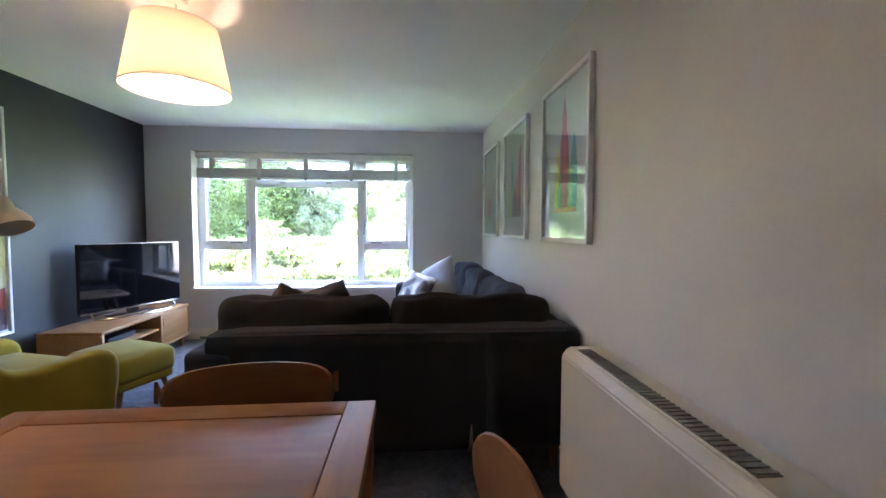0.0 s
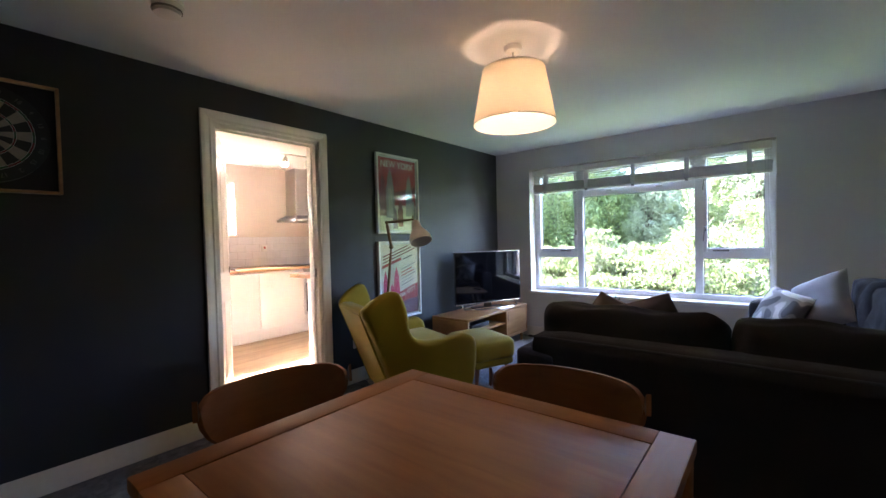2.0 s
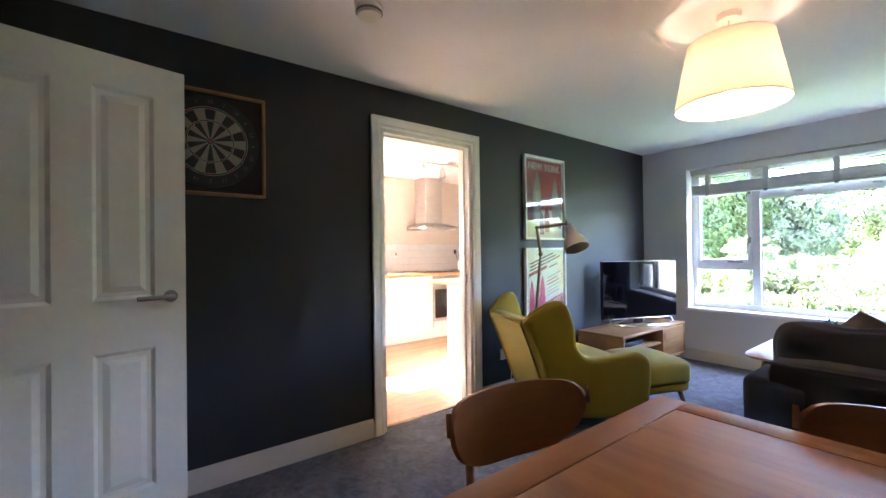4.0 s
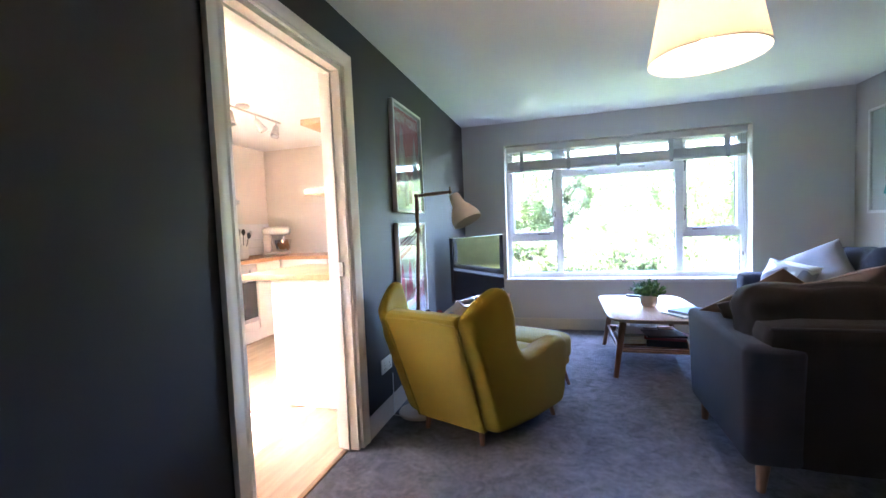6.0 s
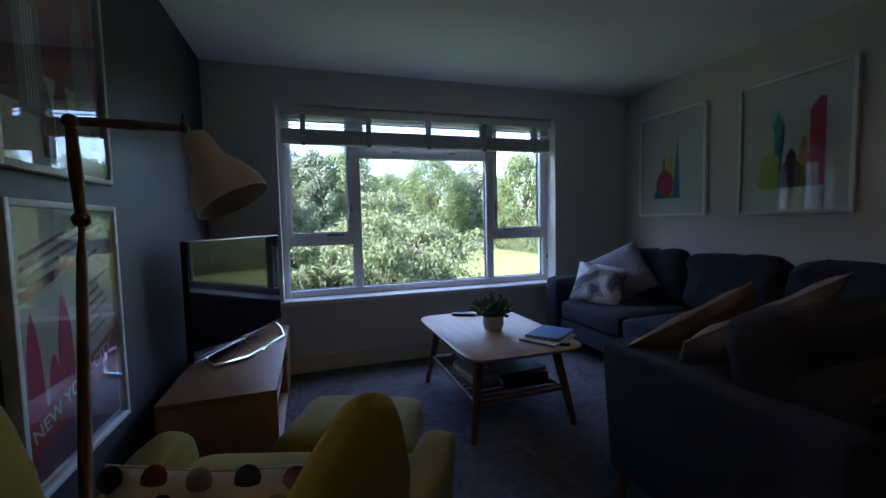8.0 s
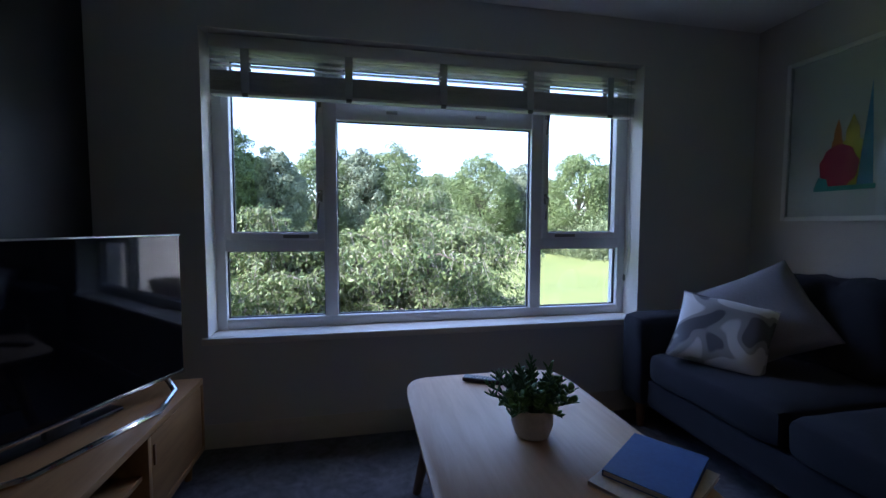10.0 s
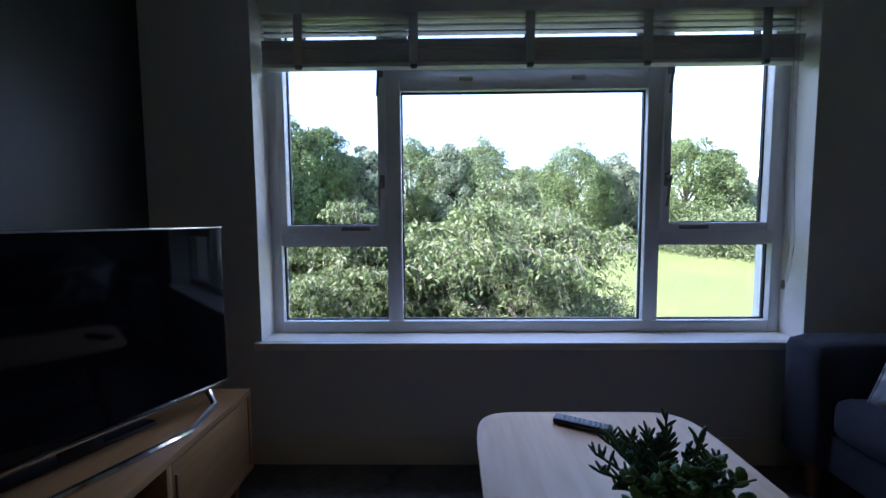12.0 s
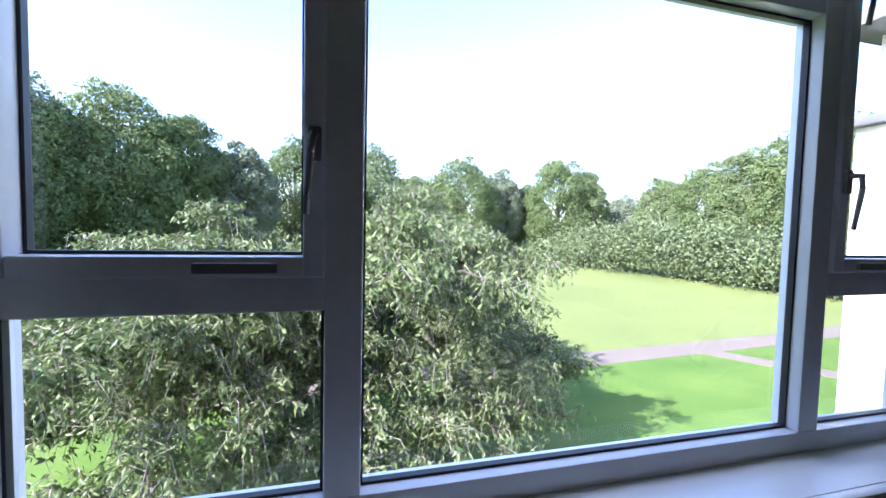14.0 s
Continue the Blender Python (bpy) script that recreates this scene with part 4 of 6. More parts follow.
def dining_chair(m):
    """Bent plywood chair, its front to -y, its back rest at +y."""
    t = thing("dining_chair", "warm brown bent plywood dining chair with curved back", "chair", m, "chairs round the dining table")
    # curved back rest: a wide boat-shaped band
    made = bmesh.new()
    nu, nv = 20, 8
    sides = []
    for s in (0, 1):
        rows = []
        for i in range(nu + 1):
            u = 2 * i / nu - 1
            a = u * 1.02
            top = 0.795 + 0.012 * (1 - u * u)
            low = 0.795 - 0.175 * (1 - abs(u) ** 3.2) ** 0.6 - 0.004
            hi = top - 0.06 * abs(u) ** 9
            row = []
            for j in range(nv + 1):
                v = j / nv
                z = low + (hi - low) * v
                r = 0.225 + (0.012 if s else 0)
                x = r * math.sin(a) * 1.16
                y = 0.04 + r * math.cos(a) * 0.62 + 0.10 * (z - 0.62)
                row.append(made.verts.new((x, y, z)))
            rows.append(row)
        sides.append(rows)
    for s, rows in enumerate(sides):
        for i in range(nu):
            for j in range(nv):
                f = (rows[i][j], rows[i + 1][j], rows[i + 1][j + 1], rows[i][j + 1])
                made.faces.new(f if s else f[::-1])
    for i in range(nu):
        for j in (0, nv):
            made.faces.new((sides[0][i][j], sides[0][i + 1][j], sides[1][i + 1][j], sides[1][i][j]))
    for i in (0, nu):
        for j in range(nv):
            made.faces.new((sides[0][i][j], sides[0][i][j + 1], sides[1][i][j + 1], sides[1][i][j]))
    part("backrest", made, M_CHAIR, t, smooth=60)
    seat = bmesh.new()
    n = 28
    rings = []
    for z, k in ((0.435, 0.97), (0.44, 1.0), (0.452, 1.0), (0.457, 0.97), (0.449, 0.5)):
        rings.append([seat.verts.new((k * 0.225 * math.copysign(abs(math.cos(a)) ** 0.7, math.cos(a)), k * 0.21 * math.copysign(abs(math.sin(a)) ** 0.7, math.sin(a)) - 0.03, z)) for a in [2 * math.pi * i / n for i in range(n)]])
    for a, b in zip(rings, rings[1:]):
        for i in range(n):
            seat.faces.new((a[i], a[(i + 1) % n], b[(i + 1) % n], b[i]))
    seat.faces.new(rings[0][::-1]), seat.faces.new(rings[-1])
    part("seat", seat, M_CHAIR, t)
    for x in (-1, 1):
        part("leg", rod((x * 0.15, -0.16, 0.44), (x * 0.19, -0.21, 0), 0.017, 0.011), M_CHAIR, t)
        part("leg", rod((x * 0.15, 0.11, 0.44), (x * 0.19, 0.20, 0), 0.017, 0.011), M_CHAIR, t)
        part("back_post", tube([(x * 0.14, 0.11, 0.44), (x * 0.145, 0.175, 0.56), (x * 0.145, 0.18, 0.70)], 0.013, taper=0.8), M_CHAIR, t)
    part("stretcher", rod((-0.165, -0.17, 0.3), (0.165, -0.17, 0.3), 0.009), M_CHAIR, t)
    part("stretcher", rod((-0.165, 0.14, 0.3), (0.165, 0.14, 0.3), 0.009), M_CHAIR, t)
    return t


chair = dining_chair(pose(2.33, -3.57, 0, 0, 0, 6))
copy_thing(chair, pose(1.77, -3.95, 0, 0, 0, 80))
copy_thing(chair, pose(2.735, -3.985, 0, 0, 0, -92))


# ---- corner sofa ----
def sofa():
    t = thing("corner_sofa", "charcoal fabric corner sofa with loose back cushions, wooden legs", "sofa")
    # South back frames: same charcoal cloth, warm light put into the brown colour.
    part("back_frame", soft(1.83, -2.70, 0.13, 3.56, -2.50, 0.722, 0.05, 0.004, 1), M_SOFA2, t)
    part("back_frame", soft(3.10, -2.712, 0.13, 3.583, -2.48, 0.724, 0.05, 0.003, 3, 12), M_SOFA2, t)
    part("back_frame", soft(3.36, -2.52, 0.13, 3.565, -0.10, 0.735, 0.05, 0.004, 2), M_SOFA, t)
    made = box(-0.10, -2.70, 0.14, 0.105, -1.905, 0.64, 0.035, 4)
    for v in made.verts:
        k = (v.co.z - 0.14) / 0.5
        v.co.x += 0.02 * k + (-0.025 * k if v.co.x < 0 else 0)
        v.co.y += 0.05 * (1 - k) * (-1 if v.co.y > -2.3 else 0)
    part("arm", moved(made, pose(1.85, 0, 0)), M_SOFA, t)
    part("arm", soft(2.62, -0.30, 0.14, 3.38, -0.11, 0.625, 0.05, 0.003, 4), M_SOFA, t)
    part("seat_base", soft(1.94, -2.52, 0.14, 3.40, -1.88, 0.30, 0.03, 0.003, 5), M_SOFA, t)
    part("seat_base", soft(2.66, -1.90, 0.14, 3.40, -0.28, 0.30, 0.03, 0.003, 6), M_SOFA, t)
    part("seat_cushion", soft(1.95, -2.50, 0.29, 2.64, -1.87, 0.45, 0.05, 0.006, 7, puff=0.02), M_SOFA, t)
    part("seat_cushion", soft(2.65, -2.50, 0.29, 3.38, -1.72, 0.45, 0.05, 0.006, 8, puff=0.02), M_SOFA, t)
    part("seat_cushion", soft(2.635, -1.71, 0.29, 3.38, -1.01, 0.45, 0.05, 0.006, 9, puff=0.02), M_SOFA, t)
    part("seat_cushion", soft(2.635, -1.0, 0.29, 3.38, -0.31, 0.45, 0.05, 0.006, 10, puff=0.02), M_SOFA, t)
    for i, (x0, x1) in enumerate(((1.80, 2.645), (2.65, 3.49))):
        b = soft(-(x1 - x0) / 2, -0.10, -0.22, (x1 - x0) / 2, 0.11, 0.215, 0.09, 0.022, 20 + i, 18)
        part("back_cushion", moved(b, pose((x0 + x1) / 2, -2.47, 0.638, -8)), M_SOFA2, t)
    for i, (y0, y1) in enumerate(((-2.38, -1.62), (-1.60, -0.95), (-0.93, -0.30))):
        b = soft(-0.10, -(y1 - y0) / 2, -0.22, 0.10, (y1 - y0) / 2, 0.205, 0.09, 0.032, 30 + i, 18)
        part("back_cushion", moved(b, pose(3.33, (y0 + y1) / 2, 0.66, 0, 8)), M_SOFA, t)
    for x, y in ((1.83, -1.96), (1.84, -2.62), (3.48, -2.62), (2.70, -1.86), (2.70, -0.2), (3.48, -0.2)):
        part("leg", rod((x, y, 0.15), (x * 1.0 + (0.0 if x > 2 else -0.01), y, 0.0), 0.03, 0.017, 14), M_LEG, t, "tapered walnut leg")
    for z0 in (0.722,):
        part("piping", tube([(1.83, -2.70, z0 - 0.012), (2.6, -2.703, z0 - 0.008), (3.5, -2.70, z0 - 0.012)], 0.006, 6), M_PIPING, t)
    return t


sofa()


def cushion(name, label, material, w, d, h, m, seed):
    ob = thing(name, label, "cushion", m)
    part("cover", pillow(w, d, h, seed=seed), material, ob)
    seam = [(x * w / 2 * 0.985, y * d / 2 * 0.985, 0) for x, y in ((-1, -1), (0, -0.93), (1, -1), (0.93, 0), (1, 1), (0, 0.93), (-1, 1), (-0.93, 0), (-1, -1))]
    part("seam", tube(seam, 0.004, 6), material, ob)
    return ob


def patched(name):
    """White cloth with broad soft charcoal patches."""
    m = mat(name, (0.5, 0.5, 0.5), 0.85, fine=260, bump=0.2)
    n, k = m.node_tree.nodes, m.node_tree.links
    co, no, rp = n.new("ShaderNodeTexCoord"), n.new("ShaderNodeTexNoise"), n.new("ShaderNodeValToRGB")
    no.inputs["Scale"].default_value, no.inputs["Detail"].default_value, no.inputs["Distortion"].default_value = 5.0, 1.0, 0.5
    e = rp.color_ramp.elements
    e[0].position, e[1].position = 0.42, 0.53
    e[0].color, e[1].color = (0.13, 0.135, 0.155, 1), (0.80, 0.80, 0.81, 1)
    for at, v in ((0.44, 0.36), (0.50, 0.40), (0.515, 0.74)):
        rp.color_ramp.elements.new(at).color = (v, v, v * 1.03, 1)
    k.new(co.outputs["Object"], no.inputs["Vector"]), k.new(no.outputs["Fac"], rp.inputs[0])
    k.new(rp.outputs[0], n["Principled BSDF"].inputs["Base Color"])
    return m


def propped(corner, along, down):
    """A cushion's frame from the middle of its upper edge, its run and its slope down the front."""
    a, d = Vector(along).normalized(), Vector(down)
    d = (d - a * d.dot(a)).normalized()
    m = Matrix((a, -d, a.cross(-d))).transposed().to_4x4()
    m.translation = Vector(corner)
    return m


M_PATCH = patched("grey_white_patched_cloth")
cushion("scatter_cushion", "grey and white patched cushion on dark sofa seat", M_PATCH, 0.38, 0.34, 0.13, pose(2.83, -0.56, 0.60, 60, 0, -48) @ pose(0, 0, 0, 0, 0, -9), 1)
cushion("scatter_cushion", "plain silver grey cushion propped on dark sofa", M_SILVERC, 0.42, 0.42, 0.14, pose(3.05, -0.56, 0.675, 66, 0, -50) @ pose(0, 0, 0, 0, 0, 30), 2)
cushion("scatter_cushion", "tan cushion standing on its corner on the sofa", M_TAN, 0.46, 0.46, 0.09, propped((2.10, -2.065, 0.66), (0.8, 0.37, -0.48), (-0.6, 0.57, -0.57)), 3)
cushion("scatter_cushion", "pinkish grey cushion slumped along the sofa back", M_PINKG, 0.66, 0.42, 0.09, propped((2.165, -2.205, 0.66), (0.62, -0.11, 0.20), (0.1, 0.5, -0.75)), 4)


# ---- lime armchair and footstool ----
def armchair():
    t = thing("wing_armchair", "lime green felt wing armchair with wooden legs", "armchair", pose(0.504, -2.306, 0, 0, 0, -20))

    def slab(sections, closed=True):
        """Skins rounded cross sections (centre y, z, half width list) given as rings of points."""
        made = bmesh.new()
        rings = [[made.verts.new(p) for p in ring] for ring in sections]
        for a, b in zip(rings, rings[1:]):
            for i in range(len(a)):
                made.faces.new((a[i], a[(i + 1) % len(a)], b[(i + 1) % len(a)], b[i]))
        made.faces.new(rings[0][::-1]), made.faces.new(rings[-1])
        return made

    def ring_box(x0, x1, y0, y1, z, r, n=5, tilt=0.0):
        """A rounded rectangle at height z."""
        pts = []
        for cx, cy, a0 in ((x1 - r, y1 - r, 0), (x0 + r, y1 - r, 90), (x0 + r, y0 + r, 180), (x1 - r, y0 + r, 270)):
            for i in range(n):
                a = radians(a0 + 90 * i / (n - 1))
                pts.append((cx + r * math.cos(a), cy + r * math.sin(a), z + tilt * (cx + r * math.cos(a))))
        return pts
    # raked back, narrower at the foot; the sides flare out from it
    def rear(z):
        return -0.170 - 0.240 * (min(z, 0.72) - 0.085) / 0.635

    def half(z):
        return 0.205 + 0.012 * (min(z, 0.72) - 0.085) / 0.635
    rows = []
    for k in range(9):
        z = 0.085 + 0.615 * k / 8
        rows.append(ring_box(-half(z) - 0.012, half(z) + 0.012, rear(z) - 0.006, rear(z) + 0.11, z, 0.016))
    rows.append(ring_box(-0.222, 0.222, -0.405, -0.31, 0.722, 0.016))
    rows.append(ring_box(-0.21, 0.21, -0.39, -0.325, 0.735, 0.016))
    part("backrest", slab(rows), M_LIME, t)
    part("back_piping", tube([(-0.222, -0.408, 0.695), (-0.1, -0.411, 0.702), (0, -0.412, 0.704), (0.1, -0.411, 0.702), (0.222, -0.408, 0.695)], 0.004, 6), M_LIME, t)
    for s in (-1, 1):
        part("back_seam", tube([(s * (half(z) + 0.012), rear(z) - 0.004, z) for z in [0.085 + 0.1 * i for i in range(7)]], 0.0045, 6), M_LIME, t)
        # side: ear, arm and front in one padded panel
        ctrl = [(-0.165, 0.085), (-0.236, 0.27), (-0.304, 0.45), (-0.371, 0.62), (-0.408, 0.715), (-0.37, 0.772), (-0.295, 0.828), (-0.215, 0.858), (-0.155, 0.838), (-0.118, 0.75), (-0.10, 0.66), (-0.085, 0.565), (-0.03, 0.505),
                (0.08, 0.488), (0.22, 0.502), (0.33, 0.512), (0.405, 0.475), (0.43, 0.39), (0.42, 0.24), (0.39, 0.085)]
        line = []
        for i in range(len(ctrl) - 1):
            q = [Vector(ctrl[max(0, min(len(ctrl) - 1, i + o))]) for o in (-1, 0, 1, 2)]
            for j in range(4):
                u = j / 4
                line.append(0.5 * ((2 * q[1]) + (q[2] - q[0]) * u + (2 * q[0] - 5 * q[1] + 4 * q[2] - q[3]) * u * u + (3 * q[1] - q[0] - 3 * q[2] + q[3]) * u ** 3))
        line.append(Vector(ctrl[-1]))
        # a grid across the outline, so that the panel can bend
        made = bmesh.new()
        levels = 14
        f0 = made.faces.new([made.verts.new((-0.055, p.x, p.y)) for p in line])
        ext = bmesh.ops.extrude_face_region(made, geom=[f0])
        for v in ext["geom"]:
            if isinstance(v, bmesh.types.BMVert):
                v.co.x = 0.055
        bmesh.ops.bevel(made, geom=[e for e in made.edges if abs(e.verts[0].co.x - e.verts[1].co.x) < 1e-6], offset=0.042, segments=6, profile=0.5, affect="EDGES")
        for k in range(1, levels):
            for axis, lo, hi in ((1, -0.40, 0.43), (2, 0.085, 0.83)):
                at, no = [0.0, 0.0, 0.0], [0.0, 0.0, 0.0]
                at[axis], no[axis] = lo + (hi - lo) * k / levels, 1.0
                bmesh.ops.bisect_plane(made, geom=made.verts[:] + made.edges[:] + made.faces[:], plane_co=at, plane_no=no)
        for v in made.verts:
            y, z = v.co.y, v.co.z
            u = max(y - rear(z), 0.0)
            a = min(u / 0.27, 1.0)
            thin = 1 - 0.36 * min(max(0.0, z - 0.56) / 0.2, 1.0)
            v.co.x = s * (half(z) + 0.035 + 0.085 * a * (1.5 - 0.5 * a) + 0.075 * min(max(u - 0.2, 0.0) / 0.5, 1.0)) + v.co.x * thin
        for k in range(6):
            bmesh.ops.smooth_vert(made, verts=made.verts[:], factor=0.5, use_axis_x=True, use_axis_y=True, use_axis_z=True)
        part("side_panel", made, M_LIME, t, smooth=60)

    def flared(made):
        for v in made.verts:
            v.co.x *= 0.72 + 0.5 * (v.co.y + 0.30) / 0.72
        return made
    part("seat_base", flared(soft(-0.29, -0.15, 0.09, 0.29, 0.385, 0.30, 0.04, 0.003, 2)), M_LIME, t)
    part("seat_cushion", flared(soft(-0.305, -0.24, 0.29, 0.305, 0.41, 0.425, 0.05, 0.004, 3, puff=0.025)), M_LIME, t)
    part("seat_seam", tube([(-0.20, -0.02, 0.446), (-0.1, -0.02, 0.4505), (0, -0.02, 0.452), (0.1, -0.02, 0.4505), (0.20, -0.02, 0.446)], 0.004, 6), M_LIME, t)
    for x, y in ((-0.17, -0.13), (0.17, -0.13), (-0.34, 0.35), (0.34, 0.35)):
        part("leg", rod((x, y, 0.15), (x * 1.08, y * 1.1, 0), 0.022, 0.013), M_LEG, t, "tapered wooden leg")


armchair()
M_SPOT = mat("cream_cushion_cloth", (0.46, 0.40, 0.30), 0.85, vary=0.08, scale=6, fine=220, bump=0.2)
ob = cushion("armchair_cushion", "cream cushion with dark leaf spots on lime armchair", M_SPOT, 0.42, 0.30, 0.12, pose(0.466, -2.45, 0.538, 70, 0, -20), 8)
for i, (u, v) in enumerate(((-0.17, 0.158), (-0.085, 0.162), (0.0, 0.158), (0.085, 0.162), (0.17, 0.158), (-0.15, 0.1), (-0.05, 0.11), (0.06, 0.1), (0.15, 0.11), (-0.1, 0.02), (0.0, 0.03), (0.1, 0.02), (-0.15, -0.07), (-0.04, -0.06), (0.06, -0.08), (0.15, -0.06), (-0.09, -0.13), (0.02, -0.14), (0.12, -0.13))):
    made = bmesh.new()
    bmesh.ops.create_uvsphere(made, u_segments=12, v_segments=6, radius=1)
    for v_ in made.verts:
        v_.co = Vector((v_.co.x * 0.025, v_.co.y * 0.024, v_.co.z * 0.006))
    top = 0.065 * max((1 - abs(u / 0.21) ** 5) * (1 - abs(v * 0.83 / 0.15) ** 5), 0) ** 0.5 - 0.004
    part("leaf_spot", moved(made, pose(u, v * 0.83, top, 0, 0, 25 * math.sin(i * 2.2))), (M_SOFA, I_DRED, I_GREY)[i % 3], ob, "dark printed leaf spot")


def footstool():
    t = thing("footstool", "lime green felt footstool on splayed wooden legs", "footstool", pose(0.808, -1.655, 0, 0, 0, -22))
    part("cushion", soft(-0.25, -0.21, 0.20, 0.25, 0.21, 0.375, 0.05, 0.004, 4, puff=0.025), M_LIME, t)
    part("base", soft(-0.235, -0.195, 0.15, 0.235, 0.195, 0.23, 0.03, 0.002, 5), M_LIME, t)
    for x in (-1, 1):
        for y in (-1, 1):
            part("leg", rod((x * 0.18, y * 0.14, 0.17), (x * 0.22, y * 0.18, 0), 0.02, 0.012), M_LEG, t, "tapered wooden leg")


footstool()


def floor_lamp():
    t = thing("floor_lamp", "turned dark wood floor lamp with cream metal shade", "floor lamp", pose(0, 0, 0))
    bx, by = 0.165, -2.10
    base = lathe([(0.12, 0), (0.125, 0.008), (0.12, 0.018), (0.03, 0.026), (0.016, 0.05), (0.0, 0.05)], 32)
    part("base", moved(base, pose(bx, by - 0.10, 0)), M_LAMPW, t, "round cream metal base")
    def turned(a, b, r, swell):
        a, b = Vector(a), Vector(b)
        length = (b - a).length
        made = lathe([(r * 0.6, 0), (r * 0.6, length * 0.04), (r, length * 0.08), (r * swell, length * 0.5), (r, length * 0.92), (r * 0.6, length * 0.96), (r * 0.6, length)], 14)
        return moved(made, Matrix.Translation(a) @ (b - a).to_track_quat("Z", "Y").to_matrix().to_4x4())
    foot, knob, elbow, joint = (bx, by - 0.10, 0.04), (0.155, -2.04, 1.147), (0.179, -2.11, 1.363), (0.365, -1.975, 1.386)
    part("lower_pole", turned(foot, knob, 0.011, 1.25), M_LEG, t)
    part("upper_pole", turned(knob, elbow, 0.011, 1.3), M_LEG, t)
    part("arm", turned(elbow, joint, 0.010, 1.25), M_LEG, t)
    for p, r in ((knob, 0.02), (elbow, 0.016), (joint, 0.014)):
        made = bmesh.new()
        bmesh.ops.create_uvsphere(made, u_segments=14, v_segments=8, radius=r)
        part("joint", moved(made, Matrix.Translation(p)), M_BRONZE, t, "aged brass joint")
    part("pin", rod((joint[0], joint[1], joint[2] - 0.01), (joint[0], joint[1], joint[2] + 0.035), 0.004, n=8), M_BRONZE, t)
    a, b = Vector((0.385, -1.975, 1.372)), Vector((0.485, -2.01, 1.185))
    q = Matrix.Translation(a) @ (b - a).to_track_quat("Z", "Y").to_matrix().to_4x4()
    prof = [(0.014, 0.0), (0.032, 0.008), (0.04, 0.05), (0.045, 0.085), (0.072, 0.125), (0.093, 0.17), (0.096, 0.21)]
    inner = [(r - 0.003, z) for r, z in prof[::-1]]
    part("shade", moved(lathe(prof + inner, 32, closed=True), q), M_LAMPW, t, "cream bell shaped metal shade", 60)
    part("bulb", moved(lathe([(0.012, 0.05), (0.028, 0.1), (0.026, 0.14), (0.0, 0.155)], 16), q), M_WHITEP, t)
    part("cable", tube([(0.15, -2.2, 0.03), (0.09, -2.28, 0.006), (0.04, -2.3, 0.02), (0.03, -2.27, 0.27)], 0.003, 6), M_FRAMEW, t)


floor_lamp()


# ---- television and its unit ----
def tv_unit():
    t = thing("tv_unit", "light oak television unit with open shelf and door", "tv unit", pose(0.285, -0.80, 0))
    w, d, h = 0.225, 0.60, 0.424
    part("top", box(-w, -d, h - 0.025, w, d, h, 0.003), M_OAK, t)
    part("bottom", box(-w, -d, 0.10, w, d, 0.125, 0.002), M_OAK, t)
    for y in (-d, 0.12, d - 0.022):
        part("side", box(-w, y, 0.125, w, y + 0.022, h - 0.025, 0.002), M_OAK, t)
    part("back", box(-w, -d + 0.022, 0.125, -w + 0.01, d - 0.022, h - 0.025), M_OAK, t, smooth=0)
    part("shelf", box(-w + 0.01, -d + 0.022, 0.26, w - 0.02, 0.12, 0.278, 0.002), M_OAK, t)
    door = part("door", box(w - 0.02, 0.145, 0.128, w - 0.002, d - 0.025, h - 0.028, 0.002), M_OAK, t)
    part("pull", box(w - 0.003, 0.155, 0.29, w + 0.004, 0.165, 0.36, 0.002), M_LEG, door)
    for y in (-d + 0.06, d - 0.06):
        for x in (-w + 0.05, w - 0.05):
            part("leg", rod((x, y, 0.11), (x, y, 0), 0.02, 0.014), M_OAK, t)
    b = thing("media_box", "slim black media player on the open shelf", "media player", pose(0.30, -1.05, 0.278))
    part("case", box(-0.12, -0.16, 0.004, 0.12, 0.16, 0.045, 0.004), M_BLACK, b)
    for x in (-0.09, 0.09):
        part("foot", box(x - 0.01, -0.13, 0, x + 0.01, 0.13, 0.005), M_BLACK, b, smooth=0)


tv_unit()


def television():
    a, b = Vector((0.125, -1.085)), Vector((0.462, -0.268))
    mid, ang = (a + b) / 2, math.degrees(math.atan2(b.y - a.y, b.x - a.x))
    t = thing("television", "flat screen television, switched off, on angled chrome stand", "television", pose(mid.x, mid.y, 0.424, 0, 0, ang))
    w = (b - a).length / 2
    z0, z1 = 0.06, 0.635
    part("casing", box(-w, 0.0, z0, w, 0.028, z1, 0.004), M_BLACK, t)
    part("screen", box(-w + 0.006, -0.003, z0 + 0.012, w - 0.006, 0.0, z1 - 0.006), M_SCREEN, t, "dark glossy screen", 0)
    part("bezel", box(-w, -0.004, z1 - 0.005, w, 0.028, z1, 0.001), M_STEEL, t)
    part("lower_trim", box(-w, -0.006, z0 - 0.004, w, 0.02, z0 + 0.009, 0.002), M_CHROME, t, "thin polished lower trim")
    made = tube([(-w * 0.82, 0.015, 0.065), (-w * 0.80, -0.04, 0.012), (-w * 0.45, -0.13, 0.009), (w * 0.45, -0.13, 0.009), (w * 0.80, -0.04, 0.012), (w * 0.82, 0.015, 0.065)], 0.011, 8)
    part("stand", made, M_CHROME, t, "bent chrome stand")
    part("rear_foot", box(-0.2, 0.03, 0, 0.2, 0.09, 0.012, 0.003), M_BLACK, t)
    part("neck", box(-0.05, 0.025, 0.01, 0.05, 0.05, 0.2, 0.003), M_BLACK, t)


television()


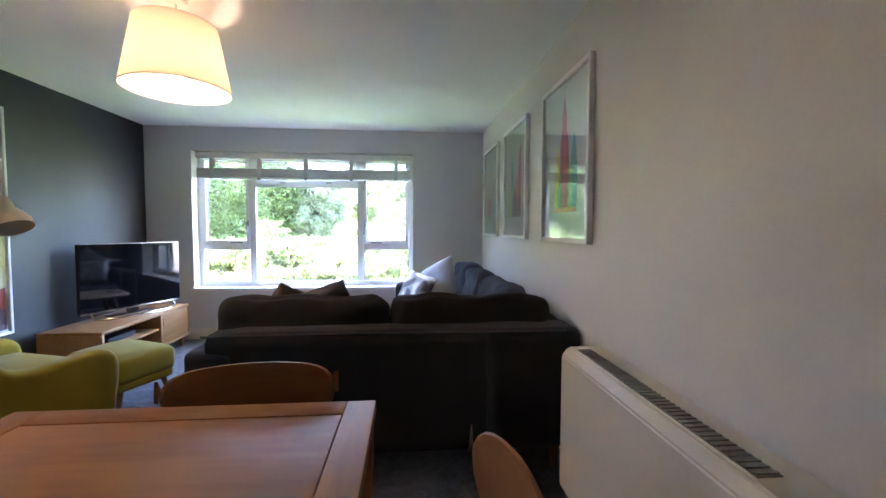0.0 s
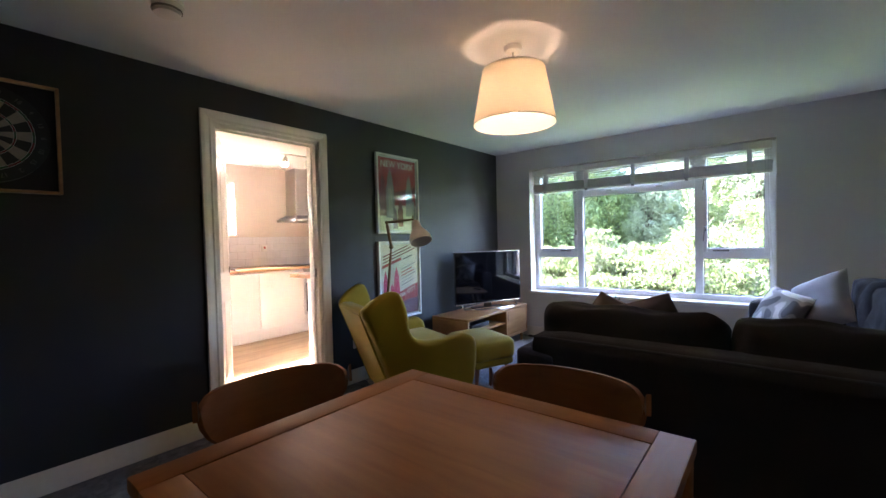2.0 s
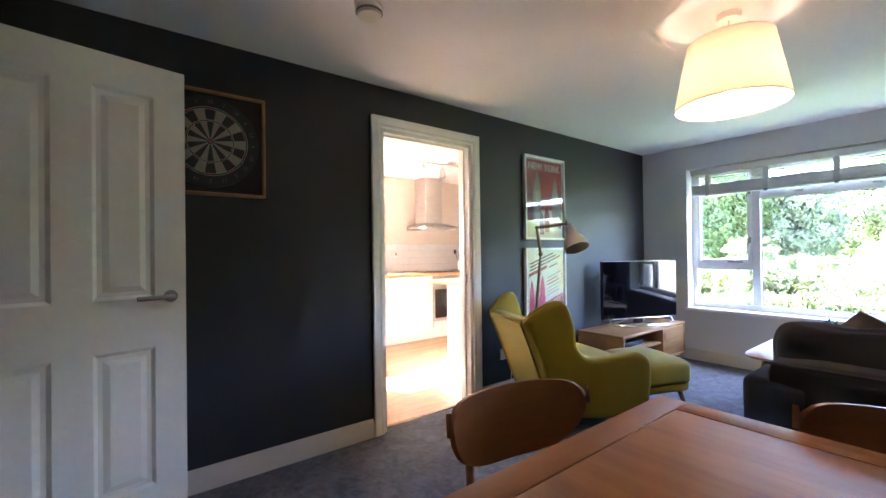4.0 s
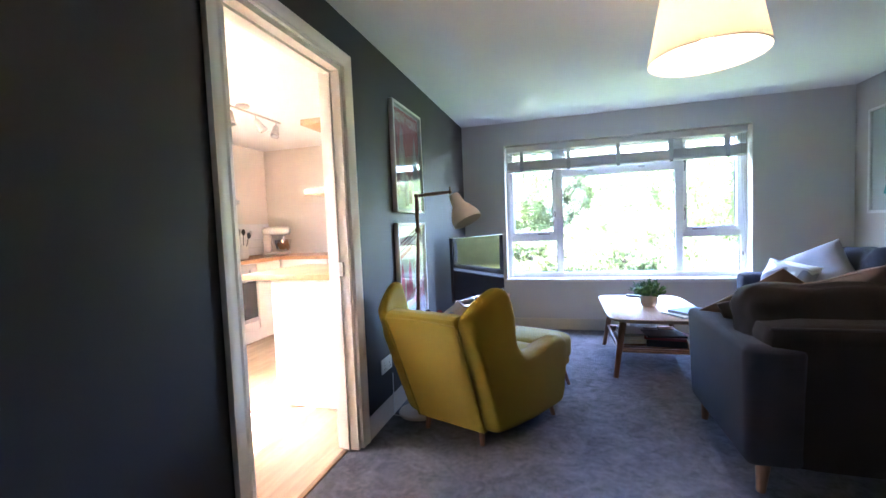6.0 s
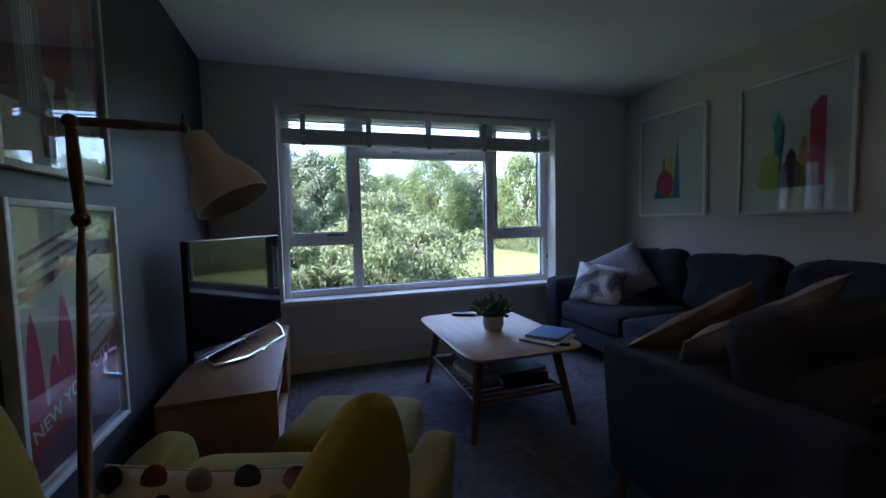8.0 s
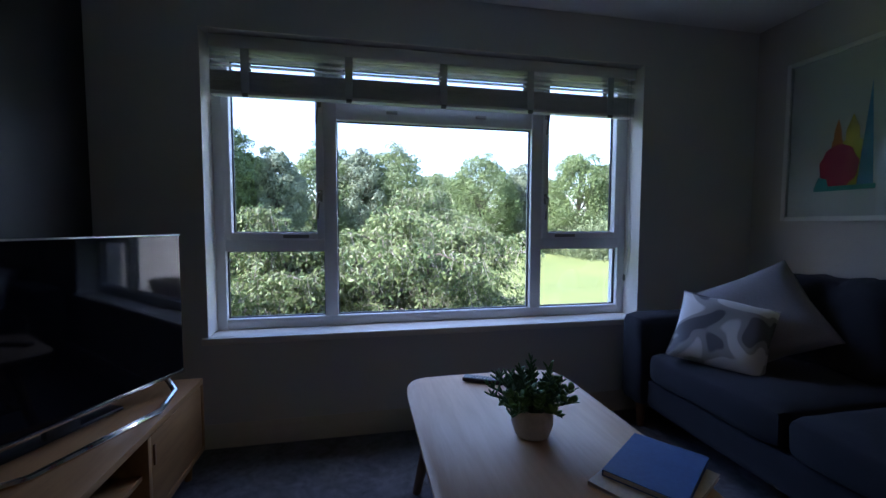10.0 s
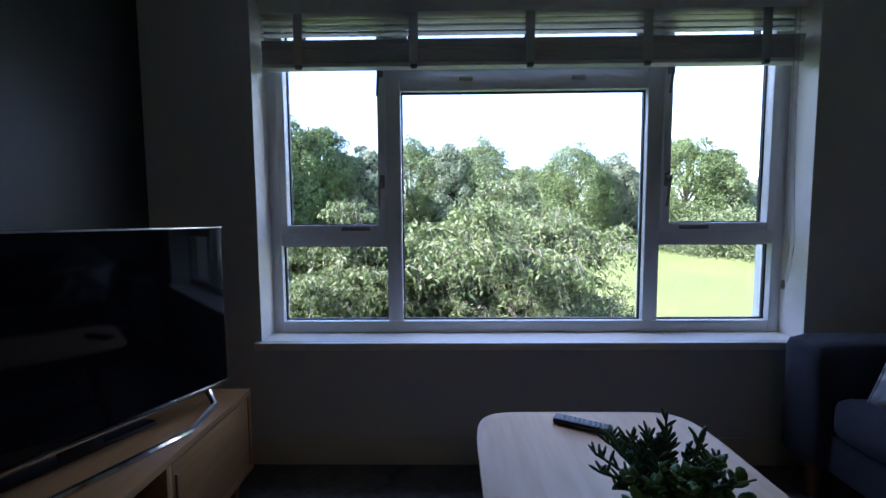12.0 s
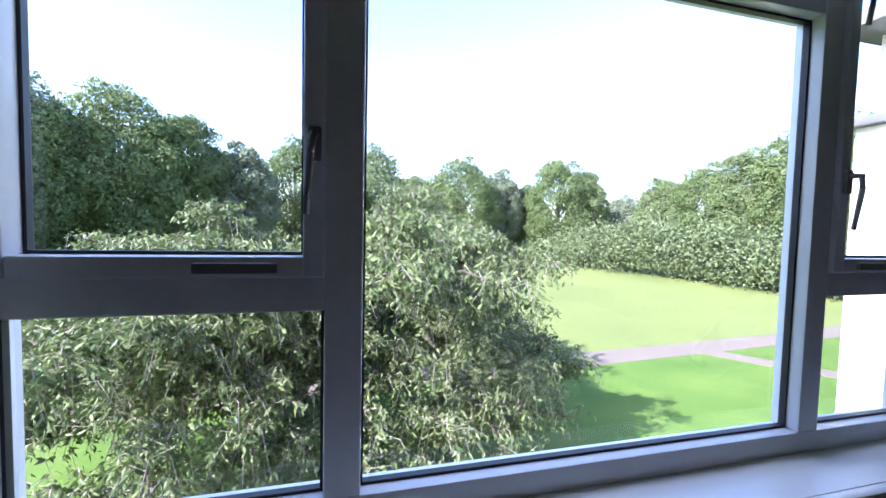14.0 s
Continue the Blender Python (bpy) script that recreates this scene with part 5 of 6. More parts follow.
# ---- coffee table ----
def coffee_table():
    cx, cy = 1.71, -0.96
    t = thing("coffee_table", "pale ash coffee table with rounded corners and slatted shelf", "coffee table", pose(cx, cy, 0))
    hx, hy, z = 0.345, 0.51, 0.453
    made = bmesh.new()
    n = 48

    def outline(k, zz):
        pts = []
        for i in range(n):
            a = 2 * math.pi * i / n
            c, s = math.cos(a), math.sin(a)
            e = 0.26
            pts.append(made.verts.new((k * hx * math.copysign(abs(c) ** e, c), k * hy * math.copysign(abs(s) ** e, s), zz)))
        return pts
    rings = [outline(0.955, z - 0.024), outline(0.995, z - 0.01), outline(1.0, z - 0.004), outline(0.994, z)]
    for a, b in zip(rings, rings[1:]):
        for i in range(n):
            made.faces.new((a[i], a[(i + 1) % n], b[(i + 1) % n], b[i]))
    made.faces.new(rings[0][::-1]), made.faces.new(rings[-1])
    part("tabletop", made, M_ASH, t, smooth=50)
    for sx in (-1, 1):
        for sy in (-1, 1):
            part("leg", rod((sx * 0.225, sy * 0.345, z - 0.02), (sx * 0.295, sy * 0.43, 0), 0.027, 0.017, 16), M_LEG, t, "round tapered walnut leg")
    part("shelf_rail", rod((-0.262, -0.38, 0.19), (-0.262, 0.38, 0.19), 0.011), M_LEG, t)
    part("shelf_rail", rod((0.262, -0.38, 0.19), (0.262, 0.38, 0.19), 0.011), M_LEG, t)
    part("shelf_rail", rod((-0.262, -0.385, 0.19), (0.262, -0.385, 0.19), 0.011), M_LEG, t)
    part("shelf_rail", rod((-0.262, 0.385, 0.19), (0.262, 0.385, 0.19), 0.011), M_LEG, t)
    for i in range(13):
        y = -0.345 + i * 0.0575
        part("slat", rod((-0.262, y, 0.195), (0.262, y, 0.195), 0.008, n=8), M_LEG, t)
    part("apron", box(-0.22, -0.37, z - 0.06, 0.22, -0.352, z - 0.022), M_ASH, t)
    part("apron", box(-0.22, 0.352, z - 0.06, 0.22, 0.37, z - 0.022), M_ASH, t)


coffee_table()


def book(name, label, w, d, h, m, cover, kind_word="book"):
    t = thing(name, label, kind_word, m)
    part("pages", box(-w / 2 + 0.003, -d / 2 + 0.003, 0.002, w / 2 - 0.003, d / 2 - 0.003, h - 0.002), M_PAPER, t, smooth=0)
    c = box(-w / 2, -d / 2, 0, w / 2, d / 2, 0.002)
    box(-w / 2, -d / 2, h - 0.002, w / 2, d / 2, h, bm=c), box(-w / 2, -d / 2, 0.002, -w / 2 + 0.003, d / 2, h - 0.002, bm=c)
    part("cover", c, cover, t, smooth=0)
    return t


I_SLATE = ink("book_slate_blue", (0.06, 0.13, 0.33))
book("magazine", "cream covered magazine on pale coffee table", 0.21, 0.28, 0.012, pose(1.925, -1.265, 0.453, 0, 0, -60), I_CREAM, "magazine")
book("book", "slate blue paperback book on a magazine", 0.19, 0.25, 0.016, pose(1.955, -1.235, 0.465, 0, 0, -54), I_SLATE)


def key_fob(m):
    t = thing("key_fob", "small black plastic fob beside books on table", "key fob", m)
    part("case", box(-0.018, -0.026, 0, 0.018, 0.026, 0.014, 0.006, 3), M_BLACK, t)
    part("button", box(-0.008, -0.008, 0.0135, 0.008, 0.008, 0.0155, 0.002, 2), M_GRILLE, t)


key_fob(pose(1.934, -1.408, 0.453, 0, 0, 50))
for i, (x, y, z, w, d, h, r, c) in enumerate(((1.58, -1.05, 0.203, 0.21, 0.29, 0.025, 6, I_GREY), (1.58, -1.05, 0.228, 0.2, 0.28, 0.03, 2, I_CREAM), (1.585, -1.05, 0.258, 0.19, 0.26, 0.018, 7, I_GREY), (1.79, -1.16, 0.203, 0.2, 0.27, 0.05, 86, I_BLACK), (1.79, -1.16, 0.253, 0.2, 0.28, 0.018, 80, I_DRED), (1.78, -1.15, 0.271, 0.2, 0.27, 0.012, 95, I_BLACK), (1.68, -0.80, 0.203, 0.22, 0.28, 0.03, -4, I_SLATE), (1.68, -0.80, 0.233, 0.2, 0.27, 0.018, 6, I_CREAM), (1.70, -0.81, 0.251, 0.2, 0.26, 0.02, -9, I_GREY))):
    book("book", "closed book stacked on slatted coffee table shelf", w, d, h, pose(x, y, z, 0, 0, r), c)


def remote(m):
    t = thing("remote_control", "black remote control lying on pale coffee table", "remote control", m)
    part("case", box(-0.022, -0.085, 0, 0.022, 0.085, 0.018, 0.006, 3), M_BLACK, t)
    for i in range(9):
        for j in range(3):
            part("button", box(-0.014 + j * 0.011, -0.07 + i * 0.015, 0.0175, -0.006 + j * 0.011, -0.062 + i * 0.015, 0.0195, 0.001, 1), M_GRILLE, t)


remote(pose(1.69, -0.55, 0.453, 0, 0, 62))


def potted_plant():
    t = thing("potted_plant", "small green succulent in pale stoneware pot", "plant", pose(1.715, -0.985, 0.453))
    part("pot", lathe([(0.035, 0), (0.052, 0.006), (0.064, 0.04), (0.063, 0.075), (0.057, 0.092), (0.052, 0.092), (0.055, 0.07), (0.0, 0.068)], 32), M_POT, t, "pale rounded stoneware pot")
    part("soil", lathe([(0.054, 0.076), (0.03, 0.082), (0.0, 0.083)], 20), M_SOIL, t)
    rnd = random.Random(5)
    green = leafy("succulent_leaf", (0.045, 0.13, 0.055), (0.09, 0.22, 0.09), 0.15)
    bright = leafy("jade_leaf", (0.08, 0.20, 0.05), (0.15, 0.30, 0.08), 0.2)
    for i in range(46):
        a, lean = rnd.uniform(0, 6.28), rnd.uniform(0.1, 1.4)
        length = rnd.uniform(0.085, 0.15)
        p0 = Vector((0.03 * math.cos(a), 0.03 * math.sin(a), 0.08))
        d = Vector((math.cos(a) * math.sin(lean), math.sin(a) * math.sin(lean), math.cos(lean)))
        pts = [p0 + d * length * f + Vector((0, 0, -0.03 * lean * f * f)) for f in (0, 0.35, 0.7, 1)]
        jade = 0.0 > math.sin(a) and rnd.random() < 0.75
        stem = part("stem", tube(pts, 0.003, 6, taper=0.6), green, t)
        made = bmesh.new()
        for k in range(16 if not jade else 12):
            f = 0.25 + 0.75 * k / 15
            i0 = min(int(f * 3), 2)
            p = pts[i0].lerp(pts[i0 + 1], f * 3 - i0)
            b = rnd.uniform(0, 6.28)
            out = (Vector((math.cos(b), math.sin(b), 0.5)) + d * 0.6).normalized()
            leaf = bmesh.new()
            bmesh.ops.create_uvsphere(leaf, u_segments=6, v_segments=4, radius=1)
            sx, sy, sz = (0.0035, 0.0035, 0.015) if not jade else (0.011, 0.005, 0.015)
            for v in leaf.verts:
                v.co = Vector((v.co.x * sx, v.co.y * sy, v.co.z * sz + sz * 0.9))
            merge(made, moved(leaf, Matrix.Translation(p) @ out.to_track_quat("Z", "Y").to_matrix().to_4x4()))
        part("leaves", made, bright if jade else green, stem, smooth=60)


potted_plant()


# ---- kitchen things ----
CT = 0.895   # worktop height
KF = KW + 0.62   # unit front plane


def base_unit(y0, y1, fronts=1):
    t = thing("base_unit", "white handleless kitchen base unit", "kitchen cabinet", pose(KF, (y0 + y1) / 2, 0), "kitchen base units")
    h = (y1 - y0) / 2
    part("carcass", box(KW - KF + 0.01, -h + 0.001, 0.13, -0.02, h - 0.001, CT - 0.04), M_UNIT, t, smooth=0)
    for i in range(fronts):
        z0 = 0.145 + i * (CT - 0.05 - 0.145) / fronts
        z1 = 0.145 + (i + 1) * (CT - 0.05 - 0.145) / fronts - 0.004
        part("door", box(-0.018, -h + 0.002, z0, 0.0, h - 0.002, z1, 0.002), M_UNIT, t)


base_unit(-4.5, -3.9), base_unit(-3.9, -3.3), base_unit(-3.3, -2.7), base_unit(-2.7, -2.1), base_unit(-2.1, -1.5), base_unit(-0.88, -0.5, 1)
solid("plinth", box(KF - 0.07, -4.88, 0.0, KF - 0.05, -0.5, 0.13), M_UNIT, "white kitchen plinth board", "plinth", "structure", 0)
solid("worktop", box(KW + 0.002, -4.88, CT - 0.038, KF + 0.02, 0.09, CT, 0.003, bm=box(KF + 0.02, -0.52, CT - 0.038, -T - 0.014, 0.09, CT, 0.003)), M_WORKTOP, "oak block kitchen worktop", "worktop")
for x0, x1 in ((-2.1, -1.5), (-1.48, -0.9), (-0.88, -0.16)):
    t = thing("base_unit", "white handleless kitchen base unit", "kitchen cabinet", pose((x0 + x1) / 2, -0.5, 0), "kitchen base units")
    h = (x1 - x0) / 2
    part("carcass", box(-h, 0.02, 0.13, h, 0.58, CT - 0.04), M_UNIT, t, smooth=0)
    part("door", box(-h + 0.002, 0.0, 0.145, h - 0.002, 0.018, CT - 0.05, 0.002), M_UNIT, t)
    part("plinth", box(-h, 0.05, 0, h, 0.07, 0.13), M_UNIT, t, smooth=0)


def oven():
    t = thing("built_in_oven", "steel built-in oven with black glass door", "oven", pose(KF, -1.19, 0))
    part("carcass", box(-0.55, -0.30, 0.13, -0.02, 0.30, CT - 0.04), M_UNIT, t, smooth=0)
    part("drawer_front", box(-0.018, -0.298, 0.145, 0.0, 0.298, 0.225, 0.002), M_UNIT, t)
    part("fascia", box(-0.02, -0.297, 0.72, 0.004, 0.297, CT - 0.045, 0.003), M_STEEL, t, "brushed steel control panel")
    part("display", box(0.004, -0.06, 0.75, 0.006, 0.06, 0.80), M_SCREEN, t, smooth=0)
    for y in (-0.2, 0.2):
        part("knob", moved(lathe([(0.018, 0), (0.016, 0.02), (0, 0.021)], 18), pose(0.004, y, 0.776, 0, 90)), M_STEEL, t)
    door = part("oven_door", box(-0.02, -0.297, 0.232, 0.004, 0.297, 0.712, 0.003), M_STEEL, t)
    part("glass", box(0.003, -0.275, 0.275, 0.007, 0.275, 0.665, 0.001), M_OVEN, door, "black oven glass")
    part("handle", tube([(0.004, -0.24, 0.69), (0.04, -0.235, 0.69), (0.04, 0.235, 0.69), (0.004, 0.24, 0.69)], 0.009), M_STEEL, door)


oven()
t = thing("hob", "black glass hob set in the oak worktop", "hob", pose(KW + 0.32, -1.19, CT))
part("glass", box(-0.25, -0.28, 0, 0.25, 0.28, 0.006, 0.002), M_OVEN, t)
t = thing("cooker_hood", "brushed steel chimney cooker hood on wall", "cooker hood", pose(KW, -1.21, 1.50))
made = bmesh.new()
lo, hi = [(0.003, -0.30, 0.035), (0.48, -0.30, 0.035), (0.48, 0.30, 0.035), (0.003, 0.30, 0.035)], [(0.003, -0.15, 0.10), (0.27, -0.15, 0.10), (0.27, 0.15, 0.10), (0.003, 0.15, 0.10)]
a, b = [made.verts.new(p) for p in lo], [made.verts.new(p) for p in hi]
for i in range(4):
    made.faces.new((a[i], a[(i + 1) % 4], b[(i + 1) % 4], b[i]))
made.faces.new(a[::-1]), made.faces.new(b)
part("canopy", made, M_STEEL, t, smooth=0)
part("lip", box(0.003, -0.30, 0, 0.482, 0.30, 0.035, 0.003), M_STEEL, t)
part("chimney", box(0.003, -0.15, 0.10, 0.27, 0.15, H - 1.50 - 0.002, 0.002), M_STEEL, t)

# tiled splashback
backing = solid("splashback", box(KW, -4.0, CT, KW + 0.006, 0.09, KZ0 - 0.03), M_GROUT, "white brick-bond glazed tile splashback", "splashback", "structure", 0)
tile_mesh = mesh_of("tile", box(0, -0.099, 0.0, 0.005, 0.099, 0.097, 0.002, 1), 30)
tile_mesh.materials.append(M_TILE)
for r in range(4):
    for c in range(18):
        ob = new("tile", tile_mesh)
        ob.parent = backing
        ob.location = (KW + 0.005, -3.48 + c * 0.2 + (0.1 if r % 2 else 0), CT + 0.004 + r * 0.1)

# kitchen window
kwin = thing("window_2", "white framed kitchen window", "window", kind="structure")
for n_, b_ in (("window_frame", box(KW - 0.2, KY0, KZ0, KW - 0.14, KY0 + 0.05, KZ1, 0.003)), ("window_frame", box(KW - 0.2, KY1 - 0.05, KZ0, KW - 0.14, KY1, KZ1, 0.003)), ("window_frame", box(KW - 0.2, KY0 + 0.05, KZ0, KW - 0.14, KY1 - 0.05, KZ0 + 0.05, 0.003)), ("window_frame", box(KW - 0.2, KY0 + 0.05, KZ1 - 0.05, KW - 0.14, KY1 - 0.05, KZ1, 0.003)), ("mullion", box(KW - 0.2, -3.35, KZ0 + 0.05, KW - 0.14, -3.29, KZ1 - 0.05, 0.003))):
    part(n_, b_, M_UPVC, kwin)
for y0, y1 in ((KY0 + 0.05, -3.35), (-3.29, KY1 - 0.05)):
    part("pane", box(KW - 0.172, y0, KZ0 + 0.05, KW - 0.168, y1, KZ1 - 0.05), M_GLASS, kwin, smooth=0).visible_shadow = False
part("window_sill", box(KW - 0.14, KY0 - 0.02, KZ0 - 0.02, KW + 0.02, KY1 + 0.02, KZ0 + 0.004, 0.003), M_GLOSS, kwin)

# peninsula
t = thing("peninsula_unit", "white panelled kitchen peninsula unit", "kitchen cabinet", pose(-0.53, -1.95, 0))
part("carcass", box(-0.28, -0.285, 0.02, 0.385, 0.33, CT - 0.04), M_UNIT, t, smooth=0)
part("end_panel", box(-0.30, -0.315, 0.0, 0.385, -0.287, CT - 0.041, 0.003), M_UNIT, t)
part("front_panel", box(-0.305, -0.285, 0.02, -0.283, 0.33, CT - 0.041, 0.003), M_UNIT, t)
part("panel_rail", box(-0.28, -0.322, 0.72, 0.36, -0.314, 0.735, 0.002), M_UNIT, t)
solid("peninsula_worktop", box(-1.04, -2.33, CT - 0.038, -T - 0.014, -1.55, CT, 0.004), M_WORKTOP, "oak block peninsula worktop", "worktop")

for z, nm in ((1.83, 0), (1.40, 1)):
    t = thing("wall_shelf", "chunky oak floating wall shelf", "shelf", pose(-T - 0.012, -1.85, z), "kitchen wall shelves")
    part("board", box(-0.36, -0.47, 0, 0, 0.42, 0.035, 0.003), M_WORKTOP, t)
    for y in (-0.3, 0.3):
        part("bracket", box(-0.2, y - 0.01, -0.05, 0, y + 0.01, 0.0, 0.003), M_GRILLE, t)
for i, y in enumerate((-2.18, -2.08, -1.97)):
    t = thing("spice_jar", "small glass spice jar on oak shelf", "jar", pose(-T - 0.2, y, 1.435), "jars on the shelf")
    part("jar", lathe([(0.026, 0), (0.028, 0.004), (0.028, 0.08), (0.02, 0.095)], 18), (M_GLASS, M_POT, M_GLASS)[i], t)
    part("lid", lathe([(0.022, 0.095), (0.022, 0.115), (0, 0.116)], 18), M_STEEL, t)

# spot light rail
t = thing("spot_light_rail", "brushed steel ceiling rail with four spot lamps", "spot light", pose(-1.52, -1.63, H))
part("canopy", lathe([(0.055, 0), (0.055, -0.02), (0.0, -0.024)], 24), M_STEEL, t)
part("rail", tube([(0.0, -0.48, -0.045), (0.0, 0.48, -0.045)], 0.009, 10), M_STEEL, t)
for i, y in enumerate((-0.42, -0.15, 0.15, 0.42)):
    part("stem", rod((0, y, -0.045), (0, y, -0.085), 0.006), M_STEEL, t)
    d = Vector((0.35 - 0.25 * (i % 2), -0.35 + 0.3 * (i % 3), -0.7)).normalized()
    head = moved(lathe([(0.018, 0), (0.024, 0.012), (0.03, 0.065), (0.04, 0.115), (0.036, 0.115), (0.024, 0.065), (0.0, 0.06)], 20), Matrix.Translation((0, y, -0.085)) @ d.to_track_quat("Z", "Y").to_matrix().to_4x4())
    hd = part("spot_head", head, M_STEEL, t)
    face = moved(lathe([(0.031, 0.095), (0.0, 0.097)], 16), Matrix.Translation((0, y, -0.085)) @ d.to_track_quat("Z", "Y").to_matrix().to_4x4())
    part("spot_glass", face, glow("halogen", (1.0, 0.78, 0.5), 60) if i in (0,) else M_GLASS, hd)

# stand mixer, utensil pot, socket
t = thing("stand_mixer", "silver stand mixer with steel bowl on worktop", "stand mixer", pose(KW + 0.34, -0.17, CT, 0, 0, -60))
part("base", box(-0.09, -0.17, 0, 0.09, 0.15, 0.035, 0.015, 3), M_STEEL, t)
part("column", soft(-0.05, -0.16, 0.03, 0.05, -0.06, 0.28, 0.035, 0.0, 1), M_STEEL, t)
part("head", soft(-0.058, -0.17, 0.24, 0.058, 0.17, 0.36, 0.05, 0.0, 2), M_STEEL, t)
part("bowl", lathe([(0.05, 0.04), (0.085, 0.08), (0.1, 0.15), (0.105, 0.19), (0.102, 0.19), (0.095, 0.15), (0.0, 0.06)], 28), M_CHROME, t).location = (0, 0.07, 0)
part("beater", rod((0, 0.09, 0.25), (0, 0.09, 0.12), 0.012), M_CHROME, t)
t = thing("utensil_pot", "white ceramic pot of steel cooking utensils", "utensil pot", pose(KW + 0.3, -0.72, CT))
part("pot", lathe([(0.055, 0), (0.06, 0.004), (0.06, 0.15), (0.055, 0.15), (0.053, 0.02), (0, 0.015)], 28), M_WHITEP, t)
for i in range(6):
    a = i * 1.05
    p1 = (0.10 * math.cos(a), 0.10 * math.sin(a), 0.26 + 0.02 * (i % 3))
    st = part("utensil", rod((0.02 * math.cos(a), 0.02 * math.sin(a), 0.02), p1, 0.004, n=8), M_STEEL if i % 2 else M_BLACK, t)
    made = bmesh.new()
    bmesh.ops.create_uvsphere(made, u_segments=12, v_segments=8, radius=1)
    for v in made.verts:
        v.co = Vector((v.co.x * 0.026, v.co.y * 0.012, v.co.z * 0.036)) + Vector(p1)
    part("utensil_head", made, M_STEEL if i % 2 else M_BLACK, st)
t = thing("cooker_switch", "white wall switch plate with red rocker over worktop", "switch", pose(KW + 0.011, -1.72, 1.14, 0, 0, 90))
part("plate", box(-0.04, -0.012, -0.045, 0.04, 0, 0.045, 0.003), M_WHITEP, t)
part("rocker", box(-0.008, -0.016, -0.005, 0.018, -0.012, 0.025, 0.002), I_RED, t, "red rocker switch")


# ---- outdoors ----
G = -2.8


def ground_mat():
    m = mat("mown_grass", (0.10, 0.128, 0.04), 0.85, scale=0.16, fine=7, bump=0.9, spec=0.2, second=(0.175, 0.20, 0.06))
    return m


M_GRASS = ground_mat()
M_PATH = mat("worn_tarmac_path", (0.15, 0.122, 0.096), 0.9, vary=0.15, scale=1.2, fine=60, bump=0.3)
solid("ground", box(-400, 0.3, G - 0.5, 400, 700, G, bm=box(-400, -300, G - 0.5, 400, 0.3, G - 0.02)), M_GRASS, "sunlit mown park grass", "ground", "structure", 0)


def path_strip(pts, width, lift=0.012):
    made = bmesh.new()
    rows = []
    for i, p in enumerate(pts):
        d = (Vector(pts[min(i + 1, len(pts) - 1)]) - Vector(pts[max(i - 1, 0)])).normalized()
        nrm = Vector((-d.y, d.x))
        rows.append([made.verts.new((p[0] + nrm.x * width / 2 * s, p[1] + nrm.y * width / 2 * s, z)) for s, z in ((-1, G - 0.02), (-1, G + lift), (1, G + lift), (1, G - 0.02))])
    for a, b in zip(rows, rows[1:]):
        for i in range(3):
            made.faces.new((a[i], a[i + 1], b[i + 1], b[i]))
    return solid("path", made, M_PATH, "worn grey tarmac footpath across grass", "path", "structure", 0)


path_strip([(-30, 6.0), (-12, 7.6), (-5, 8.7), (0, 9.5), (8.9, 10.2), (17.5, 10.9), (40, 14)], 1.15)
# lusher grass between the building and the path
M_LUSH = mat("lush_grass", (0.046, 0.105, 0.015), 0.85, scale=0.7, fine=14, bump=0.9, spec=0.2, second=(0.115, 0.172, 0.034))
made = bmesh.new()
edge_ = [(-30, 6.0), (-12, 7.6), (-5, 8.7), (0, 9.5), (8.9, 10.2), (17.5, 10.9), (40, 14)]
low_ = [made.verts.new((x, 0.4, G + 0.006)) for x, y in edge_]
top_ = [made.verts.new((x, y, G + 0.006)) for x, y in edge_]
for i in range(len(edge_) - 1):
    made.faces.new((low_[i], low_[i + 1], top_[i + 1], top_[i]))
solid("lawn", made, M_LUSH, "lush green mown lawn beside the building", "lawn", "structure", 0)
path_strip([(12.6, 10.75), (13.6, 9.2), (14.9, 7.4), (18, 3)], 0.8, 0.017)

M_BARK = mat("grey_brown_bark", (0.065, 0.05, 0.038), 0.9, vary=0.35, scale=12, fine=50, bump=0.8, stretch=(1, 1, 0.3))
M_TWIG = mat("pale_twig_bark", (0.30, 0.26, 0.22), 0.85, vary=0.25, scale=20, bump=0.2)
L_NEAR = leafy("cherry_leaf", (0.050, 0.093, 0.024), (0.19, 0.226, 0.085), 0.36)
L_OAK = leafy("broad_leaf_dark", (0.064, 0.104, 0.034), (0.172, 0.225, 0.072), 0.4)
L_MID = leafy("broad_leaf_mid", (0.085, 0.125, 0.045), (0.195, 0.245, 0.095), 0.4)
L_GREY = leafy("willow_leaf", (0.12, 0.155, 0.09), (0.235, 0.27, 0.165), 0.4)
L_HEDGE = leafy("hedge_leaf", (0.06, 0.092, 0.035), (0.165, 0.20, 0.085), 0.3)


def leaf_mesh(name, centres, normals, sizes, ratio, rng, bend=0.25):
    """Many small folded leaves as one mesh: two triangles a side of the midrib."""
    n = len(centres)
    t1 = np.cross(normals, rng.normal(size=(n, 3)))
    t1 /= np.linalg.norm(t1, axis=1)[:, None] + 1e-9
    t2 = np.cross(normals, t1)
    s = sizes[:, None]
    a, b = centres - t1 * s, centres + t1 * s
    lift = normals * s * bend
    c, d = centres + t2 * s * ratio - lift, centres - t2 * s * ratio - lift
    verts = np.stack([a, c, b, d], axis=1).reshape(-1, 3)
    k = np.arange(n)[:, None] * 4
    faces = (k + np.array([0, 1, 2, 3])).tolist()
    me = bpy.data.meshes.new(name)
    me.from_pydata(verts.tolist(), [], faces)
    return me


